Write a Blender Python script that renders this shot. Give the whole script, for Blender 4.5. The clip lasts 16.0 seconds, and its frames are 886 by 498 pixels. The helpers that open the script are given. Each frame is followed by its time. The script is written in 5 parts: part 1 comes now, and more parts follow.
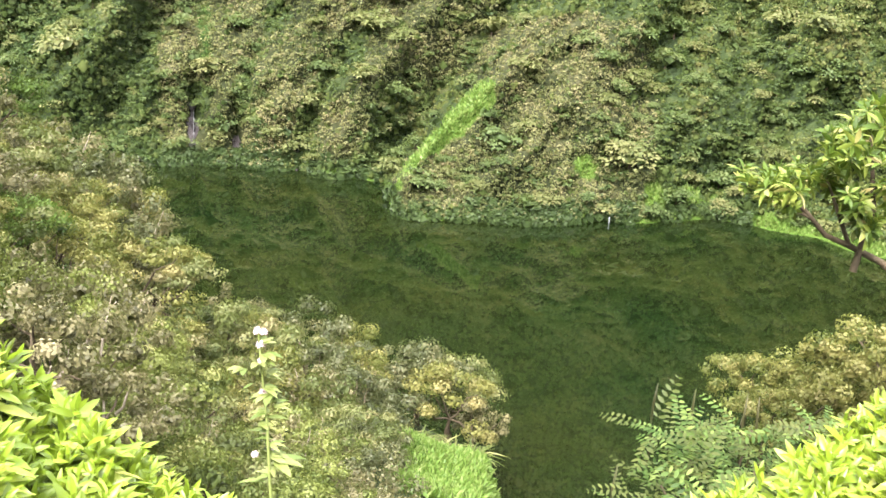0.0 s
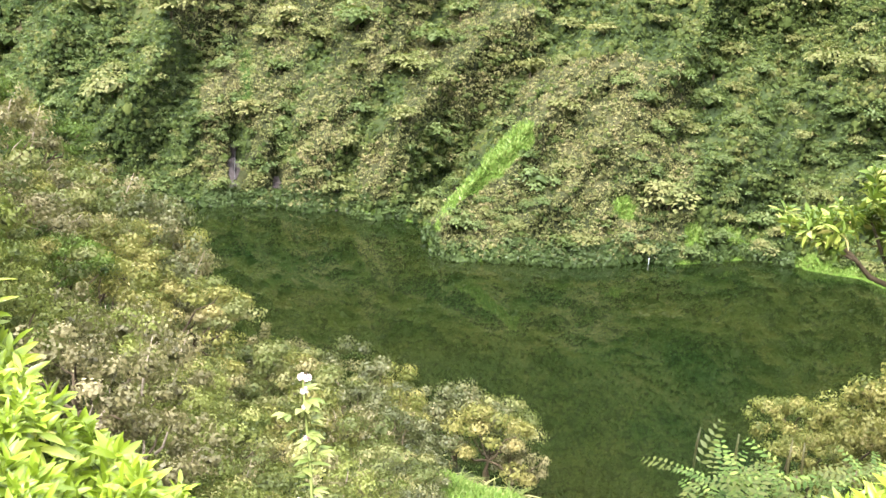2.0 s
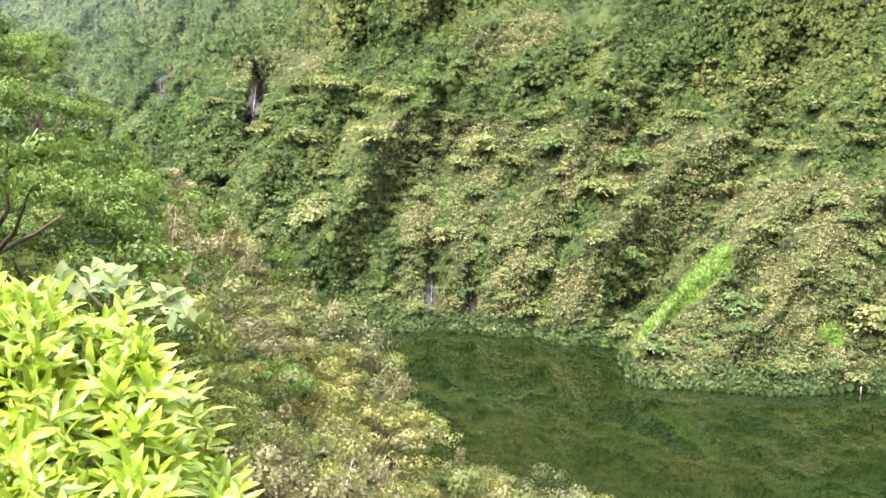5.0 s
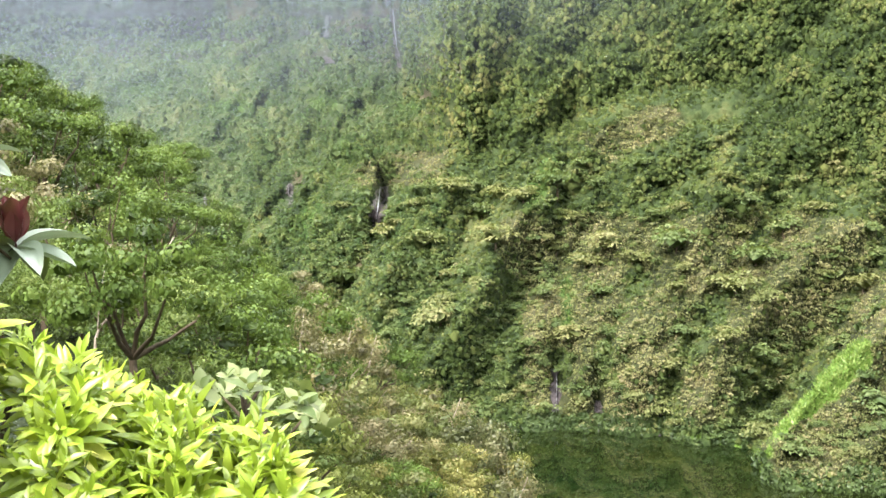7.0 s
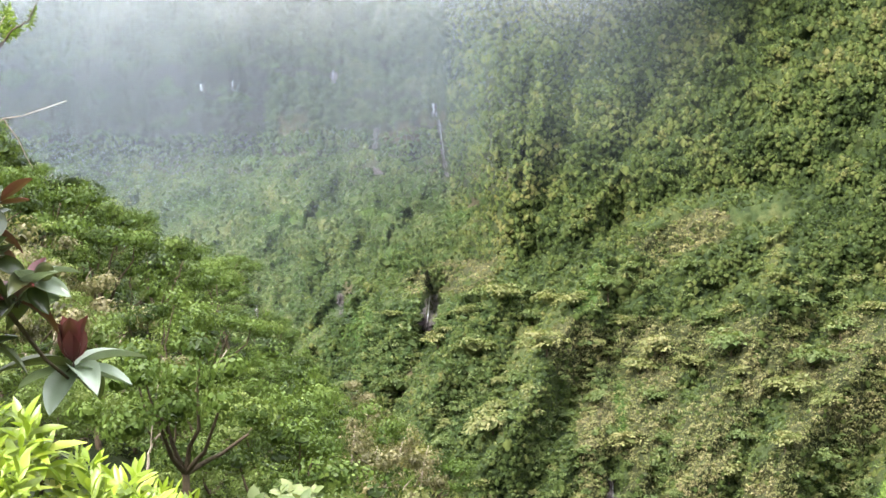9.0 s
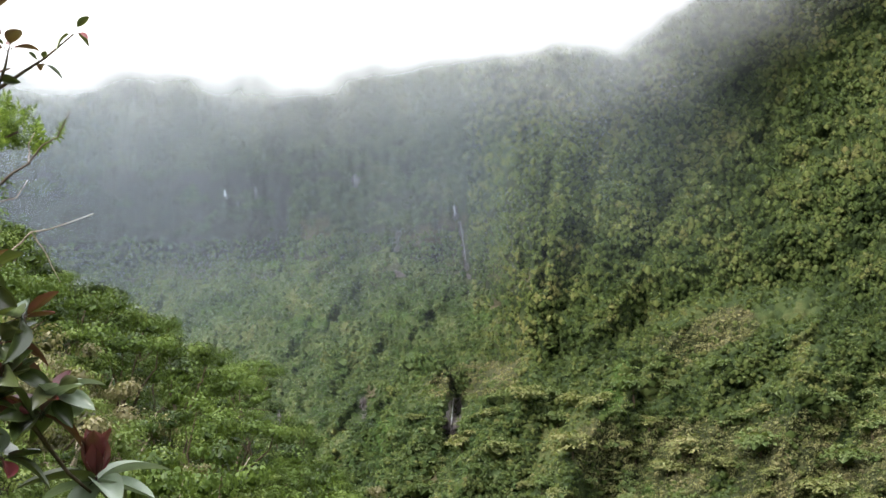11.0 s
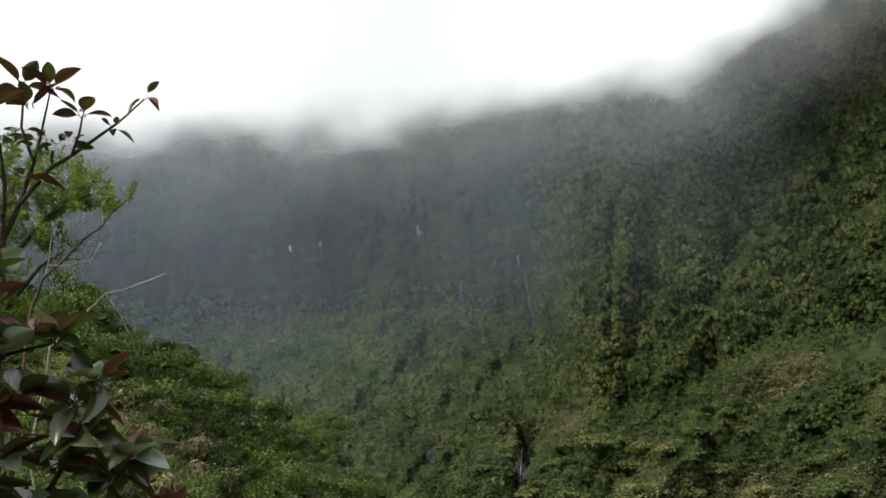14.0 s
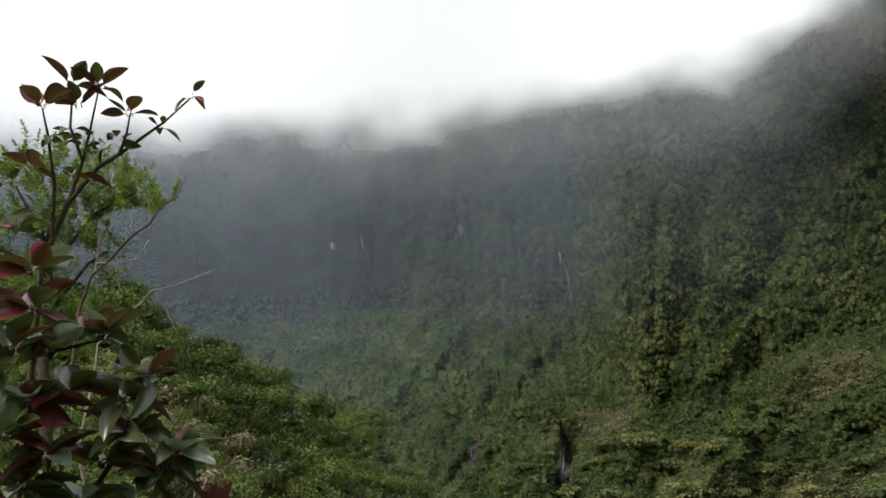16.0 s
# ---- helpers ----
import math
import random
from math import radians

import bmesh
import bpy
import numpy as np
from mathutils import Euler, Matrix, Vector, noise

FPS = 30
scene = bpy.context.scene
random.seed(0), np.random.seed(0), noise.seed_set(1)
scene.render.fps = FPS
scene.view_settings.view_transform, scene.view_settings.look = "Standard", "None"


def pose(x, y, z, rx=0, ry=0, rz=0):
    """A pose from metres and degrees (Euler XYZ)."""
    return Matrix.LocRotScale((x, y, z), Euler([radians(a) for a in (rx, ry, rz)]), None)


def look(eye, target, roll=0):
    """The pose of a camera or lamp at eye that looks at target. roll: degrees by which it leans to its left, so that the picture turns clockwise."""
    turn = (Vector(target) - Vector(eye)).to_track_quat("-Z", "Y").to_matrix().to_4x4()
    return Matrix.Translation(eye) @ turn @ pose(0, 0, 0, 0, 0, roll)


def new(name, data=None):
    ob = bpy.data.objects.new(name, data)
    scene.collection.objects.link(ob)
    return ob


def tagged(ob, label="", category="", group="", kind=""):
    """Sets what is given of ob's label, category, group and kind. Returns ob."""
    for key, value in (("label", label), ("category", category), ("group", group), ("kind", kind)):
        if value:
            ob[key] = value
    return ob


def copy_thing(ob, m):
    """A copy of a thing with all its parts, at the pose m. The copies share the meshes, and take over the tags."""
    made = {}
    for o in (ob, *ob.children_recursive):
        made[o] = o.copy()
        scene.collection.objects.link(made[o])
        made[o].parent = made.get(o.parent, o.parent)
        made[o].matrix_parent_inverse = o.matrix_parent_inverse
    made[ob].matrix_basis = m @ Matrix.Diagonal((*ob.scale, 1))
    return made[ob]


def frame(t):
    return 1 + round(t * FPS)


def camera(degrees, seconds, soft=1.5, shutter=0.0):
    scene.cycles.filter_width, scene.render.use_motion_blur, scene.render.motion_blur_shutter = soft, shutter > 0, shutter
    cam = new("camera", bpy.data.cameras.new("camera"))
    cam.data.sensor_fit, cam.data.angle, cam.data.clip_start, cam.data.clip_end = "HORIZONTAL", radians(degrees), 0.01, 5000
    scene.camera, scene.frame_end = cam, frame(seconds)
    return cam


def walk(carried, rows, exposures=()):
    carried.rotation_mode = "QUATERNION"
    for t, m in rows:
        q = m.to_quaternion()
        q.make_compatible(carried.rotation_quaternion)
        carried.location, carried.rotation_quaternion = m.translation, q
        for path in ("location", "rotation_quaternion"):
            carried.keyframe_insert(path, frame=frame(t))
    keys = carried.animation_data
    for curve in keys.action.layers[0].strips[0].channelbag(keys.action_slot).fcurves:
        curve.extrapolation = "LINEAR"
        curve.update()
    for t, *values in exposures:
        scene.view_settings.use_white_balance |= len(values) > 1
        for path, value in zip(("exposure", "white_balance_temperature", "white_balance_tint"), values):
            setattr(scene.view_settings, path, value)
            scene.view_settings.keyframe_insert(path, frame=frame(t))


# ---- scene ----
import itertools

# camera: seconds, pitch, roll, yaw in degrees; held in two arms, so it swings about the body
PATH = [
    (0.0, -20.00, 4.00, -0.00), (0.5, -19.85, 3.95, 0.32), (1.0, -19.42, 3.87, 0.69), (1.5, -18.81, 3.74, 1.30),
    (2.0, -18.04, 3.37, 2.24), (2.5, -17.10, 2.87, 3.65), (3.0, -16.13, 2.26, 5.35), (3.5, -15.10, 1.76, 7.06),
    (4.0, -13.97, 1.39, 8.88), (4.5, -12.99, 1.01, 10.76), (4.7, -12.57, 0.86, 11.57),
    (6.8, -7.52, -1.22, 18.91), (7.0, -6.81, -1.36, 19.21), (7.5, -5.30, -1.78, 19.83), (8.0, -3.81, -2.16, 20.60),
    (8.5, -2.39, -2.44, 21.22), (9.0, -1.18, -2.58, 21.59), (9.5, 0.00, -2.67, 21.91), (10.0, 1.31, -2.97, 22.21),
    (10.2, 1.86, -3.10, 22.29), (12.3, 6.68, -3.72, 23.09), (12.5, 6.80, -3.90, 23.31), (13.0, 6.83, -4.37, 24.00),
    (13.5, 6.88, -4.55, 24.81), (14.0, 6.92, -4.46, 25.59), (14.5, 6.85, -4.51, 26.28), (15.0, 6.84, -4.54, 26.91),
    (15.5, 6.90, -4.44, 27.42), (16.0, 6.95, -4.26, 27.76)]
EYE_Z, SWING = 40.0, 0.2
cam = camera(43.57, 16.0, soft=1.5)
rows = []
for t, pitch, roll, yaw in PATH:
    p, w = radians(pitch), radians(yaw)
    at = (-math.sin(w) * math.cos(p) * SWING, math.cos(w) * math.cos(p) * SWING, EYE_Z + math.sin(p) * SWING)
    rows.append((t, pose(*at, 90 + pitch, 0, yaw) @ pose(0, 0, 0, 0, 0, roll)))
walk(cam, rows, exposures=[(0, 1.73), (4.7, 1.94), (7.0, 1.69), (8.5, 1.55), (10.2, 1.42), (11.2, 0.5), (12.3, -0.3), (16, -0.5)])

# ---- light: bright overcast, a broad weak sun behind the cloud ----
world = bpy.data.worlds.new("overcast_sky")
scene.world = world
world.use_nodes = True
wn, wl = world.node_tree.nodes, world.node_tree.links
sky = wn.new("ShaderNodeTexSky")
sky.sky_type, sky.sun_disc = "NISHITA", False
sky.sun_elevation, sky.sun_rotation = radians(54), radians(203)
cloudy = wn.new("ShaderNodeMix")
cloudy.data_type = "RGBA"
cloudy.inputs["Factor"].default_value = 0.93
cloudy.inputs["B"].default_value = (22.0, 22.6, 23.5, 1)
wl.new(sky.outputs["Color"], cloudy.inputs["A"])
wl.new(cloudy.outputs["Result"], wn["Background"].inputs["Color"])
wn["Background"].inputs["Strength"].default_value = 0.095
sun = new("sun", bpy.data.lights.new("sun", "SUN"))
sun.data.energy, sun.data.angle, sun.data.color = 5.2, radians(20), (1.0, 0.96, 0.88)
sun.matrix_world = look((-42, -98, 145), (0, 0, 0))


# ---- materials ----
def nodes_of(name):
    m = bpy.data.materials.new(name)
    m.use_nodes = True
    m.node_tree.nodes.clear()
    out = m.node_tree.nodes.new("ShaderNodeOutputMaterial")
    return m, m.node_tree.nodes, m.node_tree.links, out


def mix_rgb(n, l, fac, a, b):
    mx = n.new("ShaderNodeMix")
    mx.data_type = "RGBA"
    for key, value in (("Factor", fac), ("A", a), ("B", b)):
        if isinstance(value, (int, float)):
            mx.inputs[key].default_value = value
        elif isinstance(value, tuple):
            mx.inputs[key].default_value = (*value, 1)
        else:
            l.new(value, mx.inputs[key])
    return mx.outputs["Result"]


def ramp(n, l, fac, stops):
    r = n.new("ShaderNodeValToRGB")
    while len(r.color_ramp.elements) < len(stops):
        r.color_ramp.elements.new(0.5)
    for e, (at, c) in zip(r.color_ramp.elements, stops):
        e.position, e.color = at, (*c, 1)
    l.new(fac, r.inputs["Fac"])
    return r.outputs["Color"]


def noise_tex(n, l, scale, detail=4, rough=0.6, coord="Object"):
    tc = n.new("ShaderNodeTexCoord")
    nz = n.new("ShaderNodeTexNoise")
    nz.inputs["Scale"].default_value, nz.inputs["Detail"].default_value, nz.inputs["Roughness"].default_value = scale, detail, rough
    l.new(tc.outputs[coord], nz.inputs["Vector"])
    return nz.outputs["Fac"]


def arith(n, l, op, a, b, clamp=False):
    m = n.new("ShaderNodeMath")
    m.operation, m.use_clamp = op, clamp
    for i, v in enumerate((a, b)):
        if isinstance(v, (int, float)):
            m.inputs[i].default_value = v
        else:
            l.new(v, m.inputs[i])
    return m.outputs[0]


def leaf_material(name, stops, patch=0.15, rough=0.5, thin=0.3, gloss=0.3, rnd=0.32, fine=9.0):
    """Leaves: colour by leaf, by plant (tone) and by larger patches; some light passes through."""
    m, n, l, out = nodes_of(name)
    geo = n.new("ShaderNodeNewGeometry")
    at = n.new("ShaderNodeAttribute")
    at.attribute_name = "tone"
    info = n.new("ShaderNodeObjectInfo")
    a = arith(n, l, "MULTIPLY", geo.outputs["Random Per Island"], rnd)
    b = arith(n, l, "MULTIPLY", at.outputs["Fac"], 1 - rnd)
    c = arith(n, l, "ADD", a, b)
    d = arith(n, l, "MULTIPLY_ADD", noise_tex(n, l, patch, 3), 0.7)
    n[d.node.name].inputs[2].default_value = -0.35
    e = arith(n, l, "ADD", c, d)
    f = arith(n, l, "MULTIPLY_ADD", info.outputs["Random"], 0.2)
    n[f.node.name].inputs[2].default_value = -0.1
    e = arith(n, l, "ADD", e, f, True)
    col = ramp(n, l, e, stops)
    col = mix_rgb(n, l, arith(n, l, "MULTIPLY", noise_tex(n, l, fine, 3), 0.35), col, tuple(x * 0.45 for x in stops[0][1]))
    bs = n.new("ShaderNodeBsdfPrincipled")
    bs.inputs["Roughness"].default_value = rough
    bs.inputs["Specular IOR Level"].default_value = gloss
    l.new(col, bs.inputs["Base Color"])
    tr = n.new("ShaderNodeBsdfTranslucent")
    l.new(mix_rgb(n, l, 0.35, col, (0.25, 0.32, 0.03)), tr.inputs["Color"])
    mx = n.new("ShaderNodeMixShader")
    mx.inputs[0].default_value = thin
    l.new(bs.outputs[0], mx.inputs[1])
    l.new(tr.outputs[0], mx.inputs[2])
    l.new(mx.outputs[0], out.inputs[0])
    return m


def rough_material(name, stops, scale, fine, rough=0.9, bump=0.5, bump_dist=0.05):
    m, n, l, out = nodes_of(name)
    v = arith(n, l, "ADD", arith(n, l, "MULTIPLY", noise_tex(n, l, scale, 4), 0.6), arith(n, l, "MULTIPLY", noise_tex(n, l, fine, 5, 0.7), 0.4))
    bs = n.new("ShaderNodeBsdfPrincipled")
    l.new(ramp(n, l, v, stops), bs.inputs["Base Color"])
    bs.inputs["Roughness"].default_value = rough
    bs.inputs["Specular IOR Level"].default_value = 0.2
    bp = n.new("ShaderNodeBump")
    bp.inputs["Strength"].default_value, bp.inputs["Distance"].default_value = bump, bump_dist
    l.new(noise_tex(n, l, fine, 5, 0.7), bp.inputs["Height"])
    l.new(bp.outputs[0], bs.inputs["Normal"])
    l.new(bs.outputs[0], out.inputs[0])
    return m


def attribute(n, name):
    a = n.new("ShaderNodeAttribute")
    a.attribute_name = name
    return a.outputs["Fac"]


def ground_material():
    """Soil under the shrubs near by; on the far slopes the matted tops of low growth, grass, rock and bare earth. Soil
    and low growth are darkened for the shade between leaves.
    """
    m, n, l, out = nodes_of("overgrown_ground")
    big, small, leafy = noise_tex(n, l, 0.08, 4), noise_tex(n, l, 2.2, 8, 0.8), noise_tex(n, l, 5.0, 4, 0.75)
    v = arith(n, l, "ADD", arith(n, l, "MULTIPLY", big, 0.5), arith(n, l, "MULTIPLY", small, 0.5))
    # dark soil, taken down further for the shade between the shrubs
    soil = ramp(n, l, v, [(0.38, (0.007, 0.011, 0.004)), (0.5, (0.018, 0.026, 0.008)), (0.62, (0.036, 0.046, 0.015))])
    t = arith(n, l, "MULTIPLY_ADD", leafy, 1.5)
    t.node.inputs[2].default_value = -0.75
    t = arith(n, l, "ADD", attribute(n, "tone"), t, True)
    # growth far darker than its leaves: their self-shadowing is put into these colours
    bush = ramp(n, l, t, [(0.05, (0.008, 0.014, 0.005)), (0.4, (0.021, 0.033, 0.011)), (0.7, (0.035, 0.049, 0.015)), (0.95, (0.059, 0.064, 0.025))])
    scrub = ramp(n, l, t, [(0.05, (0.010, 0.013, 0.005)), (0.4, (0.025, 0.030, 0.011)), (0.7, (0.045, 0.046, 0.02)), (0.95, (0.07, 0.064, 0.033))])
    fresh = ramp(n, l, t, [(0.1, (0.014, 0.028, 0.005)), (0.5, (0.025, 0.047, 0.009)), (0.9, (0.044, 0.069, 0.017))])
    lawn = ramp(n, l, small, [(0.3, (0.035, 0.075, 0.010)), (0.5, (0.068, 0.115, 0.02)), (0.8, (0.115, 0.155, 0.037))])
    stone = ramp(n, l, small, [(0.3, (0.014, 0.014, 0.015)), (0.55, (0.032, 0.029, 0.028)), (0.75, (0.07, 0.058, 0.048))])
    clay = ramp(n, l, small, [(0.3, (0.04, 0.034, 0.02)), (0.55, (0.085, 0.065, 0.042)), (0.75, (0.16, 0.12, 0.085))])
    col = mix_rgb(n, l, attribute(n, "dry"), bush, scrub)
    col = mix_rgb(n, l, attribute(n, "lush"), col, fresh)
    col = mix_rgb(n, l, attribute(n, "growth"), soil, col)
    for name, c in (("grass", lawn), ("rock", stone), ("earth", clay)):
        col = mix_rgb(n, l, attribute(n, name), col, c)
    bs = n.new("ShaderNodeBsdfPrincipled")
    l.new(col, bs.inputs["Base Color"])
    bs.inputs["Roughness"].default_value = 0.95
    bs.inputs["Specular IOR Level"].default_value = 0.15
    bp = n.new("ShaderNodeBump")
    bp.inputs["Strength"].default_value, bp.inputs["Distance"].default_value = 0.6, 0.35
    l.new(leafy, bp.inputs["Height"])
    l.new(bp.outputs[0], bs.inputs["Normal"])
    l.new(bs.outputs[0], out.inputs[0])
    return m


def water_material():
    m, n, l, out = nodes_of("still_green_water")
    bs = n.new("ShaderNodeBsdfPrincipled")
    l.new(ramp(n, l, noise_tex(n, l, 0.04, 4), [(0.35, (0.0035, 0.0085, 0.0022)), (0.65, (0.0090, 0.0120, 0.003))]), bs.inputs["Base Color"])
    bs.inputs["Roughness"].default_value, bs.inputs["IOR"].default_value = 0.01, 1.5
    bs.inputs["Specular IOR Level"].default_value = 1.0
    bp = n.new("ShaderNodeBump")
    bp.inputs["Strength"].default_value, bp.inputs["Distance"].default_value = 0.0015, 0.1
    l.new(noise_tex(n, l, 0.5, 3), bp.inputs["Height"])
    l.new(bp.outputs[0], bs.inputs["Normal"])
    l.new(bs.outputs[0], out.inputs[0])
    return m


def mist_material(name, thin, seed, tint):
    """A sloping bank of mist: thin over the valley, closing to cloud where it rises."""
    m, n, l, out = nodes_of(name)
    tc, mp = n.new("ShaderNodeTexCoord"), n.new("ShaderNodeMapping")
    mp.inputs["Location"].default_value = (seed * 37.0, seed * 11.0, 0)
    l.new(tc.outputs["Object"], mp.inputs["Vector"])
    nz = n.new("ShaderNodeTexNoise")
    nz.inputs["Scale"].default_value, nz.inputs["Detail"].default_value = 0.022, 3
    nz.inputs["Roughness"].default_value = 0.5
    l.new(mp.outputs[0], nz.inputs["Vector"])
    rise, veil = n.new("ShaderNodeAttribute"), n.new("ShaderNodeAttribute")
    rise.attribute_name, veil.attribute_name = "rise", "veil"
    wob = arith(n, l, "MULTIPLY_ADD", nz.outputs["Fac"], 0.6)
    wob.node.inputs[2].default_value = -0.3
    mr = n.new("ShaderNodeMapRange")
    mr.interpolation_type = "SMOOTHSTEP"
    mr.inputs["From Min"].default_value, mr.inputs["From Max"].default_value = -1.6, 2.6
    l.new(arith(n, l, "ADD", rise.outputs["Fac"], wob), mr.inputs["Value"])
    haze = arith(n, l, "MULTIPLY", arith(n, l, "MULTIPLY_ADD", nz.outputs["Fac"], thin), veil.outputs["Fac"])
    haze.node.inputs[0].links[0].from_node.inputs[2].default_value = thin * 0.5
    a = arith(n, l, "MAXIMUM", arith(n, l, "MULTIPLY", mr.outputs["Result"], 0.98), haze, True)
    df, tl, body = n.new("ShaderNodeBsdfDiffuse"), n.new("ShaderNodeBsdfTranslucent"), n.new("ShaderNodeMixShader")
    df.inputs["Color"].default_value = tl.inputs["Color"].default_value = (*tint, 1)
    body.inputs[0].default_value = 0.35
    l.new(df.outputs[0], body.inputs[1])
    l.new(tl.outputs[0], body.inputs[2])
    tp, mx = n.new("ShaderNodeBsdfTransparent"), n.new("ShaderNodeMixShader")
    l.new(a, mx.inputs[0])
    l.new(tp.outputs[0], mx.inputs[1])
    l.new(body.outputs[0], mx.inputs[2])
    l.new(mx.outputs[0], out.inputs[0])
    return m


GROUND, WATER = ground_material(), water_material()
OLIVE = [(0.05, (0.032, 0.042, 0.014)), (0.35, (0.105, 0.125, 0.042)), (0.65, (0.185, 0.185, 0.075)), (0.92, (0.31, 0.26, 0.135))]
HILL = leaf_material("hillside_leaves", OLIVE, patch=0.05, gloss=0.2, rnd=0.2)
WALL = leaf_material("mountain_leaves", [(0.1, (0.033, 0.053, 0.015)), (0.45, (0.091, 0.126, 0.038)), (0.75, (0.161, 0.184, 0.059)), (0.95, (0.233, 0.215, 0.088))], patch=0.03, rnd=0.12, gloss=0.2)
TREES = leaf_material("tree_leaves", [(0.1, (0.032, 0.053, 0.016)), (0.45, (0.076, 0.111, 0.036)), (0.75, (0.150, 0.177, 0.065)), (0.95, (0.245, 0.211, 0.103))], patch=0.04, rnd=0.25, gloss=0.25)
GRASS = leaf_material("bright_grass", [(0.1, (0.072, 0.14, 0.022)), (0.5, (0.143, 0.228, 0.045)), (0.9, (0.245, 0.305, 0.098))], patch=0.3)
PALE = leaf_material("pale_shrub_leaves", [(0.05, (0.059, 0.074, 0.019)), (0.35, (0.129, 0.136, 0.038)), (0.68, (0.246, 0.224, 0.075)), (0.95, (0.361, 0.301, 0.140))], rnd=0.2, gloss=0.2)
TAN = leaf_material("dry_shrub_leaves", [(0.05, (0.040, 0.036, 0.018)), (0.4, (0.130, 0.118, 0.055)), (0.7, (0.235, 0.205, 0.108)), (0.95, (0.37, 0.315, 0.19))], rnd=0.3)
GREY = leaf_material("grey_green_leaves", [(0.05, (0.030, 0.037, 0.014)), (0.4, (0.084, 0.092, 0.042)), (0.7, (0.158, 0.153, 0.078)), (0.95, (0.276, 0.231, 0.130))])
DEEP = leaf_material("deep_green_leaves", [(0.05, (0.012, 0.024, 0.006)), (0.4, (0.050, 0.084, 0.016)), (0.7, (0.092, 0.142, 0.027)), (0.95, (0.155, 0.205, 0.052))], thin=0.2, rnd=0.2, gloss=0.18)
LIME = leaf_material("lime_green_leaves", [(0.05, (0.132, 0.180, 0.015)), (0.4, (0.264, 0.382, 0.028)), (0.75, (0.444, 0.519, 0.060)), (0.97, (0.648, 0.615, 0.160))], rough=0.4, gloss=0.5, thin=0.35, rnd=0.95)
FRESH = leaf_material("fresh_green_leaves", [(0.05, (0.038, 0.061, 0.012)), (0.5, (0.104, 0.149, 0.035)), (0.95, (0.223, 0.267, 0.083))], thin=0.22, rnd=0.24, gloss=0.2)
FLUFFY = leaf_material("fluffy_shrub_leaves", [(0.05, (0.059, 0.078, 0.020)), (0.4, (0.161, 0.184, 0.048)), (0.75, (0.254, 0.269, 0.087)), (0.97, (0.361, 0.332, 0.140))], thin=0.25, rnd=0.2, gloss=0.2)
BARK = rough_material("mossy_bark", [(0.3, (0.03, 0.022, 0.014)), (0.6, (0.10, 0.075, 0.05)), (0.8, (0.12, 0.13, 0.06))], 1.5, 14)
DEADWOOD = rough_material("grey_dead_wood", [(0.3, (0.16, 0.12, 0.09)), (0.6, (0.38, 0.32, 0.26)), (0.8, (0.5, 0.45, 0.38))], 3, 25)
BASALT = rough_material("wet_dark_rock", [(0.3, (0.020, 0.018, 0.020)), (0.55, (0.055, 0.045, 0.048)), (0.8, (0.11, 0.09, 0.085))], 0.3, 2.5, rough=0.5, bump=1.0, bump_dist=0.4)
FALL = rough_material("white_falling_water", [(0.3, (0.16, 0.16, 0.18)), (0.7, (0.46, 0.47, 0.5))], 0.5, 2.0, rough=0.4)


# ---- mesh helpers ----
def mesh_of(name, verts, faces, mats, smooth=False, **attributes):
    me = bpy.data.meshes.new(name)
    verts, faces = np.asarray(verts, np.float32), np.asarray(faces, np.int32)
    k = faces.shape[1]
    me.vertices.add(len(verts))
    me.vertices.foreach_set("co", verts.ravel())
    me.loops.add(faces.size)
    me.loops.foreach_set("vertex_index", faces.ravel())
    me.polygons.add(len(faces))
    me.polygons.foreach_set("loop_start", np.arange(0, faces.size, k, dtype=np.int32))
    me.polygons.foreach_set("loop_total", np.full(len(faces), k, np.int32))
    if smooth:
        me.polygons.foreach_set("use_smooth", np.ones(len(faces), bool))
    me.update(calc_edges=True)
    for key, values in attributes.items():
        a = me.attributes.new(key, "FLOAT", "POINT")
        a.data.foreach_set("value", np.asarray(values, np.float32))
    for m in mats if isinstance(mats, (list, tuple)) else [mats]:
        me.materials.append(m)
    return me


def part(name, me, parent, label="", at=None):
    ob = new(name, me)
    ob.parent = parent
    if at is not None:
        ob.matrix_basis = at
    return tagged(ob, label)


def unit(v):
    return v / (np.linalg.norm(v, axis=-1, keepdims=True) + 1e-9)


def frames_for(way, up):
    """Side and normal for leaves that point along way and face up as far as they can."""
    side = unit(np.cross(way, up))
    return side, np.cross(side, way)


def cards(rng, base, way, up, length, width, fold=0.25):
    """Small four-cornered leaves, folded along the middle: vertices and faces."""
    n = len(base)
    side, nor = frames_for(way, up)
    L, Wd = np.broadcast_to(length, n)[:, None], np.broadcast_to(width, n)[:, None]
    mid = base + way * L * 0.45
    v = np.stack([base, mid + side * Wd * 0.5 + nor * Wd * fold, base + way * L - nor * L * 0.12, mid - side * Wd * 0.5 + nor * Wd * fold], 1).reshape(-1, 3)
    return v, np.arange(4 * n).reshape(n, 4)


